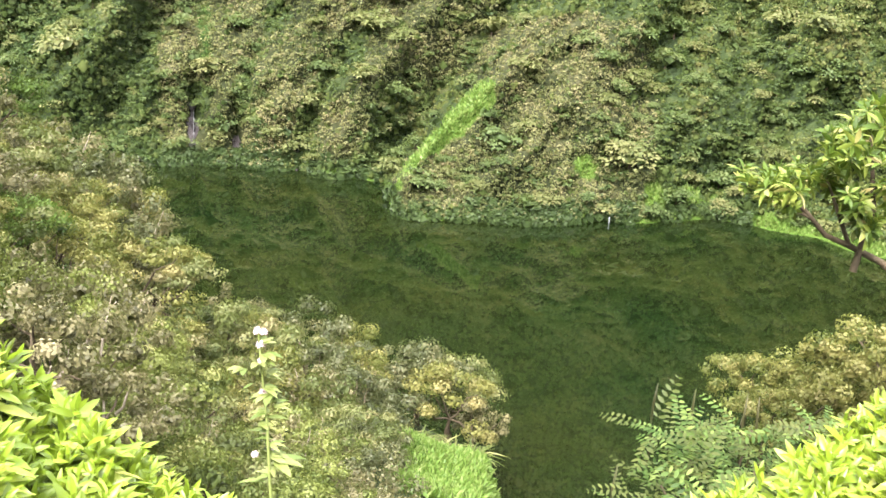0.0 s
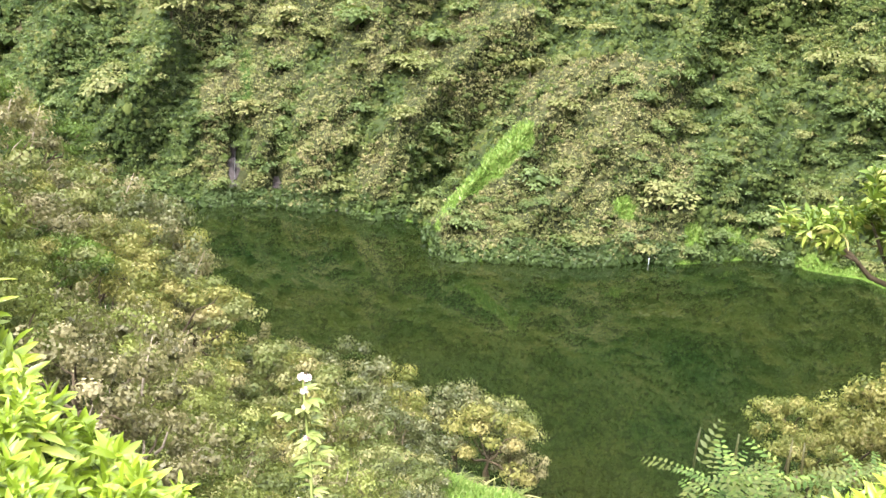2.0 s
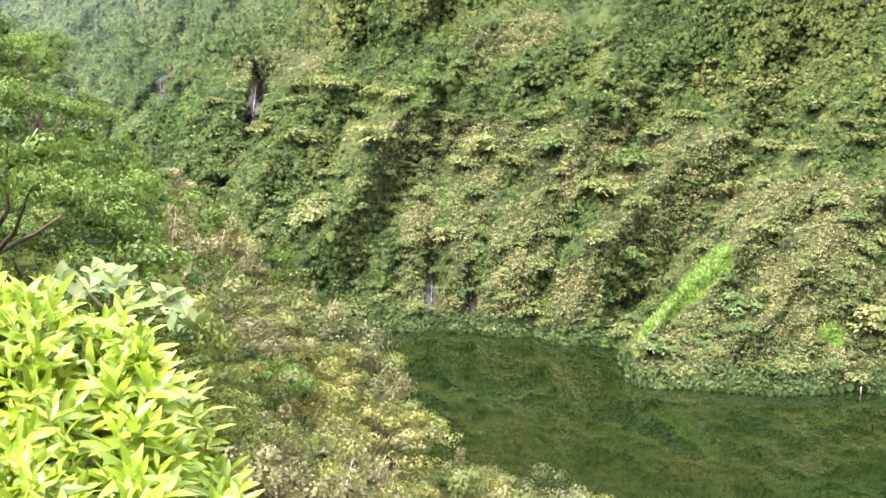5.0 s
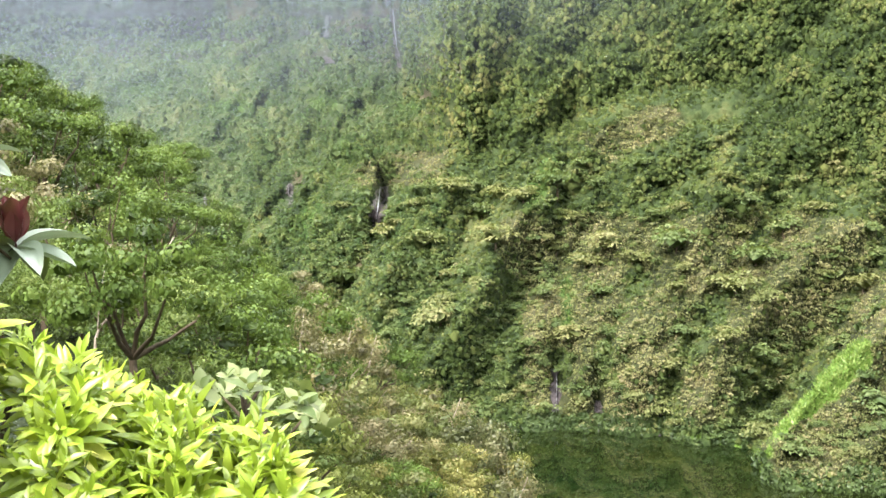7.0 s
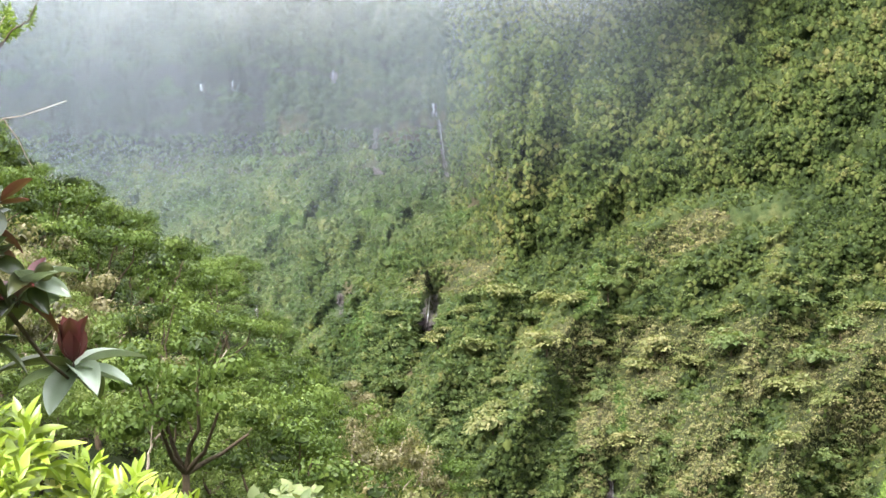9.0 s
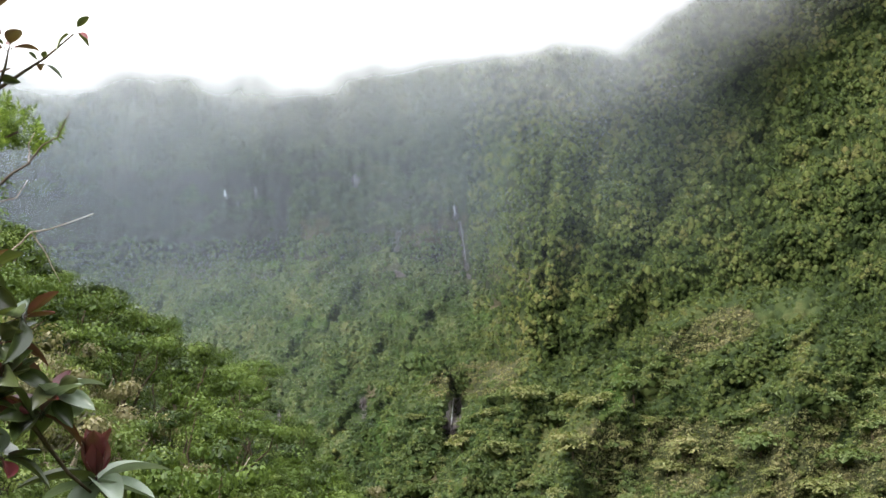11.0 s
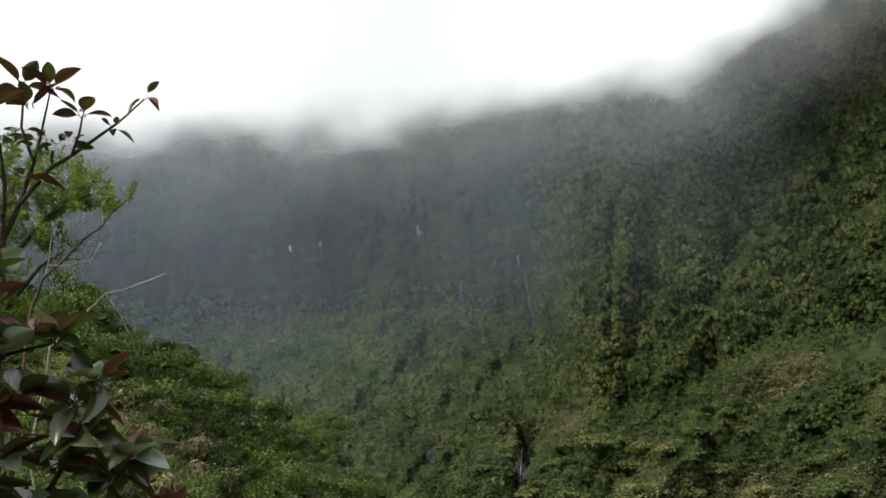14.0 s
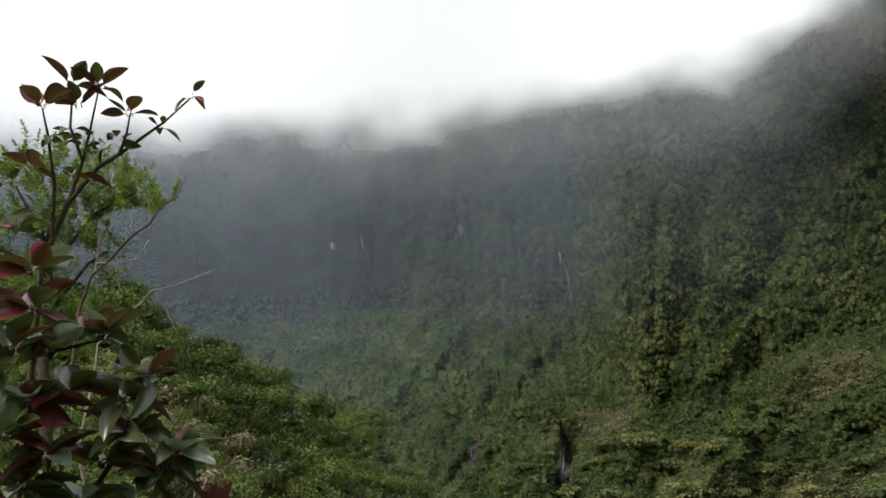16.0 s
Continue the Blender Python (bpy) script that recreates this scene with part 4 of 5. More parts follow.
def shore_scrub():
    """Low growth that hangs over the water's edge."""
    rng = np.random.default_rng(19)
    az = rng.uniform(-27, 24, 3400)
    r = np.linspace(108, 180, 721)
    H = height(az[:, None], np.broadcast_to(r, (len(az), 721)))
    first = r[np.argmax(H > 0.05, 1)] + rng.uniform(-0.3, 1.8, len(az))
    ok = (first < 178) & (rng.random(len(az)) > 0.8 * ease(0.42, 0.56, fbm(az / 1.3, shore_angle(az) * 1.5))) & (az > -16)
    az, first = az[ok], first[ok]
    rad = rng.uniform(0.4, 1.15, len(az))
    v, f, tn = tufts(rng, spot(az, first, 0.2), rad, np.clip(rng.normal(0.12, 0.15, len(az)), 0, 1), 20, 0.3, 0.9)
    tagged(new("shore_scrub", mesh_of("shore_scrub", v, f, TREES, False, tone=tn)), "low dark scrub hanging over the water's edge", "shrubs", kind="stuff")


shore_scrub()


# ---- bare rock, gullies and falls ----
def strip_mesh(name, rng, low, high, half, mat, out, ragged):
    k = 16
    s = np.linspace(0, 1, k)
    cols = np.linspace(-1, 1, 7)
    taper = np.sin(np.pi * np.linspace(0.12, 0.88, k)) ** 0.6
    wide = half * (taper * (1 + rng.normal(0, ragged, k)))[:, None]
    A = low[0] + (high[0] - low[0]) * s[:, None] + cols[None] * wide + np.cumsum(rng.normal(0, half * 0.1, k))[:, None]
    E = np.broadcast_to((low[1] + (high[1] - low[1]) * s)[:, None], A.shape)
    lift = out * (1 - 0.85 * cols ** 4) + rng.normal(0, out * 0.3, A.shape)
    v = on_slope(A, E, lift)
    i, j = np.meshgrid(np.arange(k - 1), np.arange(6), indexing="ij")
    q = np.stack([i * 7 + j, i * 7 + j + 1, (i + 1) * 7 + j + 1, (i + 1) * 7 + j], -1).reshape(-1, 4)
    return mesh_of(name, v.reshape(-1, 3), q, mat, False)


def build_bare():
    rng = np.random.default_rng(21)
    words = {"rock_gully": ("dark wet rock gully dropping into the lake", "gully"), "rock_cleft": ("dark shaded rock cleft with a thin fall", "cleft"), "rock_ledge": ("dark bare rock ledge on the overgrown cliff", "ledge"), "waterfall": ("thin white waterfall on a dark wet cliff", "waterfall")}
    for name, low, high, half, stream in BARE:
        thing = tagged(new(name), *words[name])
        part("rock_face", strip_mesh("rock_face", rng, low, high, half, BASALT, 0.5, 0.4), thing)
        if stream:
            at = low[0] + (high[0] - low[0]) * 0.3 + half * 0.15, low[1] + (high[1] - low[1]) * 0.25
            part("falling_water", strip_mesh("falling_water", rng, at, (high[0] + half * 0.15, high[1]), stream * 0.42, FALL, 1.1, 0.5), thing, "white falling water")


build_bare()


# ---- shrubs and trees of the near hillside ----
def sight(az, el, d):
    """A place at a bearing, an angle above the level and a distance from the lookout."""
    a, e = radians(az), radians(el)
    return np.array([-d * math.cos(e) * math.sin(a), d * math.cos(e) * math.cos(a), EYE_Z + d * math.sin(e)])


def clump_leaves(rng, centre, radius, per, leaf, thick=0.75):
    """Rounded puffs of small leaves that make up a shrub's crown, each of its own tone."""
    return tufts(rng, centre, radius, np.clip(rng.normal(0.5, 0.24, len(centre)), 0, 1), per, leaf, thick, 0.3, 0.5)


def shrub(name, label, seed, mat, spread=1.0, tall=1.5, clumps=26, per=60, leaf=0.118, clump=0.28, dome=0.65, bare=0, thick=0.75):
    """A shrub of unit spread at the origin: forked stems and a crown of leaf clumps."""
    rng = np.random.default_rng(seed)
    thing = tagged(new(name), label, "tree" if "tree" in name else "shrub")
    u = rng.normal(size=(clumps, 3))
    u[:, 2] = np.abs(u[:, 2])
    u = unit(u)
    c = u * rng.uniform(0.7, 1.08, (clumps, 1)) * np.array([spread, spread, spread * dome]) + np.array([0, 0, tall - spread * dome])
    skirt = rng.integers(0, clumps, clumps // 4)
    c[skirt, 2] -= rng.uniform(0.2, 0.5, len(skirt)) * tall
    rad = spread * clump * rng.uniform(0.7, 1.35, clumps)
    v, f, tn = clump_leaves(rng, c, rad, per, leaf, thick)
    part("crown", mesh_of("crown", v, f, mat, True, tone=tn), thing)
    fork = np.array([rng.normal(0, 0.08), rng.normal(0, 0.08), tall * 0.3])
    v, f = tube(bent((0, 0, -0.8), fork, 4, 0, rng), [0.06, 0.05, 0.045, 0.04])
    part("trunk", mesh_of("trunk", v, f, BARK, True), thing)
    for k in rng.choice(clumps, 5, replace=False):
        v, f = tube(bent(fork, c[k], 5, 0.05, rng, 0.05), [0.03, 0.025, 0.02, 0.014, 0.007], 5)
        part("limb", mesh_of("limb", v, f, BARK, True), thing)
    for k in range(bare):
        tip = c[k] * 1.05 + rng.normal(0, 0.1, 3) + (0, 0, 0.25)
        v, f = tube(bent(c[k] * 0.6, tip, 5, 0, rng, 0.06), [0.025, 0.02, 0.014, 0.01, 0.005], 5)
        part("dead_twig", mesh_of("dead_twig", v, f, DEADWOOD, True), thing, "bare grey dead twig")
    return thing


def plant_hillside():
    rng = np.random.default_rng(31)
    kinds = {
        "pale": [shrub("pale_shrub", "pale yellow-green shrub in layered leaf clumps on the slope", 40 + i, PALE, tall=1.8, dome=0.8, clump=0.3, clumps=22, per=161, leaf=0.064, thick=0.6) for i in range(3)],
        "tan": [shrub("dry_shrub", "half-dry tan and brown shrub on the slope", 50 + i, TAN, tall=1.5, dome=0.8, clump=0.26, clumps=24, per=136, leaf=0.057, bare=4, thick=0.8) for i in range(2)],
        "grey": [shrub("grey_shrub", "dense grey-green shrub on the bank above the lake", 60 + i, GREY, tall=1.6, dome=0.85, clump=0.25, clumps=28, per=136, leaf=0.061, thick=0.8) for i in range(2)],
        "deep": [shrub("broadleaf_tree", "dark green broadleaf tree with a clumpy crown", 70 + i, DEEP, tall=2.0, dome=0.95, clump=0.3, clumps=22, per=225, leaf=0.048, thick=0.6) for i in range(3)],
        "fresh": [shrub("leafy_shrub", "fine-leaved mid-green shrub on the near slope", 80 + i, FRESH, tall=1.4, dome=0.75, clump=0.28, clumps=24, per=225, leaf=0.043, thick=0.55) for i in range(2)],
        "fluffy": [shrub("fluffy_shrub", "fluffy yellow-green shrub of fine leaves on the slope", 95 + i, FLUFFY, tall=1.5, dome=0.8, clump=0.28, clumps=24, per=161, leaf=0.057, thick=0.6) for i in range(2)],
        "olive": [shrub("olive_shrub", "olive shrub with spreading flat leaf clumps", 90 + i, HILL, tall=1.9, dome=0.75, clump=0.32, clumps=20, per=170, leaf=0.064, thick=0.5) for i in range(2)]}
    used = set()
    az, r = sample_slope(rng, 9000, -5, 54, -42, 12, 13, 84)
    pts = spot(az, r)
    kept = []
    for i in range(len(az)):
        a, d, p = az[i], r[i], pts[i]
        if p[2] < 0.4 or d > np.interp(a, BROW_AZ, BROW_R) + 2 or (a < 1 and d > 66) or (a < 3.2 and d < 52) or a < -3.4:
            continue
        size = float(np.clip(0.027 * d + 0.42, 0.7, 2.25))
        if any((p[0] - q[0]) ** 2 + (p[1] - q[1]) ** 2 + (p[2] - q[2]) ** 2 < (1.5 * (size + s) / 2) ** 2 for q, s in kept):
            continue
        kept.append((p, size))
        x, far = rng.random(), d > 34
        if a < 5:
            kind = "grey" if x < 0.5 else "tan" if x < 0.72 else "olive" if x < 0.85 else "pale"
        elif a < 19:
            kind = ("fluffy" if x < 0.7 else "tan" if x < 0.85 else "olive") if d < 34 else "pale" if x < 0.36 else "olive" if x < 0.6 else "tan" if x < 0.84 else "grey"
        elif a < 28:
            kind = ("fluffy" if x < 0.75 else "tan") if d < 30 else "tan" if x < 0.5 else "pale" if x < 0.72 else "olive" if x < 0.9 else "deep"
        elif far:
            kind = "deep" if x < 0.76 else "fresh" if x < 0.95 else "tan"
        else:
            kind = "fresh" if x < 0.62 else "deep" if x < 0.88 else "tan"
        pick = kinds[kind][int(rng.integers(len(kinds[kind])))]
        s = size * (rng.uniform(0.6, 1.15) if a > 27 and d > 45 else rng.uniform(0.8, 1.5))
        m = Matrix.LocRotScale(Vector(p), Euler((rng.normal(0, 0.08), rng.normal(0, 0.08), rng.uniform(0, 6.28))), (s, s, s * rng.uniform(0.85, 1.15)))
        if pick.name in used:
            tagged(copy_thing(pick, m @ Matrix.Diagonal((1 / pick.scale[0], 1 / pick.scale[1], 1 / pick.scale[2], 1))), group="shrubs on the near slope")
        else:
            pick.matrix_basis = m
            used.add(pick.name)
            tagged(pick, group="shrubs on the near slope")
    return len(kept)


plant_hillside()


# ---- the lookout's own shrubs ----
def shoot_meshes(name, seed, n, mat, leaves=15, size=0.1, stem=0.24, wide=0.29):
    out = []
    for k in range(n):
        rng = np.random.default_rng(seed + k)
        i = np.arange(leaves)
        h = stem * (0.25 + 0.75 * i / leaves) + rng.normal(0, 0.004, leaves)
        turn = i * 2.4 + rng.normal(0, 0.2, leaves)
        rise = np.radians(np.interp(i, [0, leaves * 0.6, leaves], [5, 35, 75]) + rng.normal(0, 9, leaves))
        way = np.stack([np.cos(turn) * np.cos(rise), np.sin(turn) * np.cos(rise), np.sin(rise)], -1)
        base = np.stack([0 * h, 0 * h, h], -1)
        L = size * np.interp(i, [0, leaves * 0.5, leaves], [1.0, 1.1, 0.5]) * rng.uniform(0.8, 1.2, leaves)
        sets = [blades(base, way, np.broadcast_to((0.02, 0.03, 1.0), way.shape), L, L * wide, rng.uniform(0.1, 0.45, leaves))]
        me = blade_mesh(name, rng, sets, mat)
        out.append(me)
    return out


def upright(at, way, turn, s=1.0):
    q = Vector(way).to_track_quat("Z", "Y")
    return Matrix.Translation(Vector(at)) @ q.to_matrix().to_4x4() @ Matrix.Rotation(turn, 4, "Z") @ Matrix.Scale(s, 4)


def lookout_shrub(label, seed, az0, az1, top, depth, n, shoots, inner_shade_mat, near=2.7, far=3.6, spread=0.3, size=1.0):
    """A dense rounded shrub: leafy shoots over its mound. top: bearing and angle of its outline; depth: how many degrees it reaches down."""
    rng = np.random.default_rng(seed)
    foot = spot([(az0 + az1) / 2], [3.3])[0]
    thing = tagged(new("lookout_shrub"), label, "shrub", group="bright shrubs at the lookout")
    thing.matrix_basis = Matrix.Translation(Vector(foot))
    outline = np.array(top, float)

    def place(u, v, inset):
        a = az0 + (az1 - az0) * u
        e = np.interp(a, outline[:, 0], outline[:, 1]) - inset - depth * v
        return sight(a, e, far + (near - far) * min(1, v * 1.15) + inset * 0.03 + 0.12 * math.sin(a * 1.3)) - foot
    for k in range(n):
        u, v = rng.random(), rng.random() ** 1.15
        p = place(u, v, 1.4)
        back = unit(-(p + foot - np.array([0, 0, EYE_Z])))
        way = unit(np.array([0, 0, 0.85]) + back * (0.25 + 0.3 * v) + rng.normal(0, spread, 3))
        s = size * rng.uniform(0.75, 1.15)
        part("leafy_shoot", shoots[int(rng.integers(len(shoots)))], thing, at=upright(p - way * 0.17 * s, way, rng.uniform(0, 6.28), s))
    # inner leaves: the shrub's inner shade is put into their darker green
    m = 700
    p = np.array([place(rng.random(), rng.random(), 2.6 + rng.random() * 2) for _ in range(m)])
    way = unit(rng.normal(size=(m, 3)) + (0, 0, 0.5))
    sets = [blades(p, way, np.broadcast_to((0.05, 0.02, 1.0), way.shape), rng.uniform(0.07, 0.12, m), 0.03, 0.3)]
    part("inner_leaves", blade_mesh("inner_leaves", rng, sets, inner_shade_mat), thing, "inner leaves in a darker green for the shade within")
    for k in range(14):
        tip = place(rng.random(), rng.random() * 0.8, 1.8)
        v, f = tube(bent((rng.normal(0, 0.15), rng.normal(0, 0.15), -0.2), tip, 6, -0.05, rng, 0.03), [0.018, 0.016, 0.013, 0.011, 0.009, 0.006], 6)
        part("stem", mesh_of("stem", v, f, BARK, True), thing)
    return thing


LIME_SHOOTS = shoot_meshes("leafy_shoot", 200, 6, LIME)
MOUND = [(10, -32.2), (13.4, -30.5), (16.5, -27.9), (20.9, -25.1), (23.5, -22.4), (25.3, -18.6), (27, -15.0), (29, -12.8), (33.3, -12.2), (38.3, -9.2), (41.3, -7.4), (45, -6), (54, -5)]
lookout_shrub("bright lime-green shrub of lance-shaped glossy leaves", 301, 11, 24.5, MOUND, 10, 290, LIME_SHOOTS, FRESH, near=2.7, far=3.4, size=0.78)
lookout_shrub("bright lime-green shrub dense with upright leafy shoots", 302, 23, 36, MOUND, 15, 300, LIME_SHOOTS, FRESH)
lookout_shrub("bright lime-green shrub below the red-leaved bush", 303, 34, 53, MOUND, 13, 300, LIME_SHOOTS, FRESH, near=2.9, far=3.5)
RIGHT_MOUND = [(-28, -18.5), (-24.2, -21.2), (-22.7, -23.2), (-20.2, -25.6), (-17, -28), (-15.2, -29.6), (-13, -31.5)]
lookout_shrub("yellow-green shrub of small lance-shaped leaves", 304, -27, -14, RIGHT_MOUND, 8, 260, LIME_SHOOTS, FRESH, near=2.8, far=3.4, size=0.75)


# pinnate sprays: rachis with paired leaflets
def spray_meshes(name, seed, n, mat, length=0.2, pairs=7, leaflet=0.04):
    out = []
    for k in range(n):
        rng = np.random.default_rng(seed + k)
        s = np.linspace(0.18, 1, pairs)
        bend = rng.uniform(0.15, 0.45)
        spine = np.stack([0 * s, s * length, -bend * length * s * s + 0.2 * length * s], -1)
        base = np.concatenate([spine, spine])
        sgn = np.concatenate([np.ones(pairs), -np.ones(pairs)])
        way = unit(np.stack([sgn, np.full(2 * pairs, 0.45), rng.normal(-0.1, 0.15, 2 * pairs)], -1))
        L = leaflet * np.concatenate([np.sin(0.4 + s * 2.3)] * 2) * rng.uniform(0.85, 1.15, 2 * pairs)
        sets = [blades(base, way, np.broadcast_to((0.01, 0.02, 1.0), way.shape), L, L * 0.42, 0.15, 0.08)]
        out.append(blade_mesh(name, rng, sets, mat))
    return out


def spray_bush(name, label, seed, places, n, mat, sprays, jitter, foot_at, spikes=()):
    rng = np.random.default_rng(seed)
    foot = spot([foot_at[0]], [foot_at[1]])[0]
    thing = tagged(new(name), label, "bush")
    thing.matrix_basis = Matrix.Translation(Vector(foot))
    for k in range(n):
        a, e, d = places[k % len(places)]
        p = sight(a + rng.normal(0, jitter), e - abs(rng.normal(0, jitter * 0.8)), d + rng.normal(0, 0.25)) - foot
        way = unit(np.array([0, 0, 0.5]) + rng.normal(0, 0.6, 3))
        part("leaf_spray", sprays[k % len(sprays)], thing, at=Matrix.Translation(Vector(p)) @ Euler((rng.normal(0.1, 0.35), rng.normal(0, 0.3), rng.uniform(0, 6.28))).to_matrix().to_4x4() @ Matrix.Scale(rng.uniform(0.8, 1.3), 4))
    for k in range(10):
        a, e, d = places[k % len(places)]
        v, f = tube(bent((rng.normal(0, 0.1), rng.normal(0, 0.1), -0.2), sight(a, e, d) - foot, 6, -0.04, rng, 0.03), [0.02, 0.017, 0.014, 0.011, 0.008, 0.005], 6)
        part("stem", mesh_of("stem", v, f, BARK, True), thing)
    for a, e, d in spikes:
        top = sight(a, e, d) - foot
        v, f = tube(bent(top - (0, 0, 0.5), top, 5, 0, rng, 0.02), [0.006, 0.006, 0.005, 0.007, 0.003], 6)
        part("flower_spike", mesh_of("flower_spike", v, f, TAN, True), thing, "slender tan flower spike")
    return thing


SPRAY = leaf_material("feathery_leaves", [(0.05, (0.03, 0.06, 0.012)), (0.5, (0.085, 0.13, 0.03)), (0.95, (0.20, 0.24, 0.065))], thin=0.2, rnd=0.9, gloss=0.15)
SPRAYS = spray_meshes("leaf_spray", 400, 4, SPRAY)
PALE_SPRAYS = spray_meshes("leaf_spray", 420, 3, PALE)
spray_bush("feathery_bush", "feathery green bush of paired leaflets beside the lookout", 401,
           [(-13.7, -27.4, 6.0), (-14.5, -28.6, 6.0), (-13.1, -30.2, 5.6), (-15.4, -27.3, 6.2), (-17.4, -26.8, 6.2), (-17.8, -28.3, 5.8), (-20.2, -26.0, 6.2), (-22.9, -25.6, 6.2), (-23.4, -27, 5.8), (-15.5, -30.2, 5.4), (-18.6, -30, 5.4), (-20.6, -28.5, 5.6)],
           420, FRESH, SPRAYS + PALE_SPRAYS, 1.0, (-17, 6.0), [(-12.2, -25.4, 6.2), (-14.2, -25.4, 6.2), (-16.9, -25.2, 6.2), (-17.5, -25.2, 6.2), (-10.6, -29.6, 5.6)])

# the low clump of big soft leaves under the left-hand shrub's foot, and the flowering weed
WEED = leaf_material("weed_leaves", [(0.1, (0.104, 0.148, 0.032)), (0.5, (0.208, 0.242, 0.072)), (0.95, (0.336, 0.328, 0.144))], rnd=0.8)
PETAL = rough_material("pink_white_petals", [(0.3, (0.55, 0.36, 0.48)), (0.6, (0.80, 0.66, 0.74)), (0.8, (0.9, 0.85, 0.86))], 40, 120, bump=0.6, bump_dist=0.003)


def flowering_weed():
    rng = np.random.default_rng(77)
    root = sight(7.6, -38, 1.62)
    thing = tagged(new("flowering_weed"), "tall weed with lobed leaves and pinkish-white flower heads", "weed")
    thing.matrix_basis = Matrix.Translation(Vector(root))
    line = [sight(*p) - root for p in ((7.6, -38, 1.62), (7.9, -31.3, 1.54), (8.2, -28, 1.55), (8.5, -25.8, 1.55), (8.7, -24.1, 1.55))]
    line[0] = np.array([0.0, 0, -0.6])
    v, f = tube(line, [0.0021, 0.0019, 0.0017, 0.0014, 0.001], 7)
    part("stem", mesh_of("stem", v, f, WEED, True), thing)
    leaves = [(8.0 + 0.6 * k / 26 + rng.normal(0, 0.25), -30.6 + 6.0 * (k / 26) ** 0.9, rng.uniform(0.018, 0.04) * (1.15 - 0.5 * k / 26), rng.uniform(0.2, 0.5)) for k in range(27)]
    for a, e, size, wide in leaves:
        turn = rng.uniform(0, 6.28)
        way = unit(np.array([[math.cos(turn), math.sin(turn) * 0.6, rng.uniform(0.0, 0.4)]]))
        spread = [-0.7, 0, 0.7] if wide > 0.3 else [0]
        ways = np.concatenate([unit(way + np.cross(way, (0, 0, 1)) * s) for s in spread])
        sets = [blades(np.repeat([sight(a, e, 1.55) - root], len(ways), 0), ways, np.broadcast_to((0.02, 0.01, 1.0), ways.shape), size, size * wide, 0.3)]
        part("leaf", blade_mesh("leaf", rng, sets, WEED), thing)
    for a, e, s in ((8.75, -24.0, 0.006), (8.45, -24.05, 0.0055), (8.6, -24.6, 0.006), (8.55, -25.3, 0.005), (8.4, -26.7, 0.006), (8.75, -29.4, 0.005), (7.8, -29.1, 0.0045)):
        i = np.arange(44)
        z = 1 - 2 * (i + 0.5) / 44 * 0.75
        q = np.sqrt(1 - z * z)
        way = np.stack([q * np.cos(i * 2.4), q * np.sin(i * 2.4), z], -1)
        sets = [blades(np.zeros((44, 3)) + sight(a, e, 1.55) - root, way, np.broadcast_to((0.3, 0.2, 0.9), way.shape), s, s * 0.35, 0.1)]
        part("flower_head", blade_mesh("flower_head", rng, sets, PETAL), thing, "pinkish-white flower head")


flowering_weed()

# ---- the tree leaning in beside the lookout ----
SUNLIT = leaf_material("sunlit_tree_leaves", [(0.05, (0.03, 0.06, 0.008)), (0.4, (0.10, 0.155, 0.02)), (0.75, (0.23, 0.27, 0.05)), (0.96, (0.46, 0.36, 0.16))], rnd=0.9)


def rosette_tree(name, label, seed, root, limbs, nodes, jitter, count, meshes, thick=0.022, size=(0.8, 1.25)):
    rng = np.random.default_rng(seed)
    root = np.asarray(root, float)
    thing = tagged(new(name), label, "tree")
    thing.matrix_basis = Matrix.Translation(Vector(root))
    for limb, th in limbs:
        line = np.array([sight(*p) - root if p else np.array([0.0, 0, -0.6]) for p in limb])
        v, f = tube(line, np.linspace(th, th * 0.4, len(line)), 8)
        part("trunk" if th >= thick else "limb", mesh_of("limb", v, f, BARK, True), thing)
    for k in range(count):
        a, e, d = nodes[k % len(nodes)]
        p = sight(a + rng.normal(0, jitter), e + rng.normal(0, jitter * 0.7), d + rng.normal(0, 0.35)) - root
        way = unit(np.array([0, 0, 0.8]) + rng.normal(0, 0.5, 3))
        part("leaf_rosette", meshes[k % len(meshes)], thing, at=upright(p, way, rng.uniform(0, 6.28), rng.uniform(*size)))
    return thing


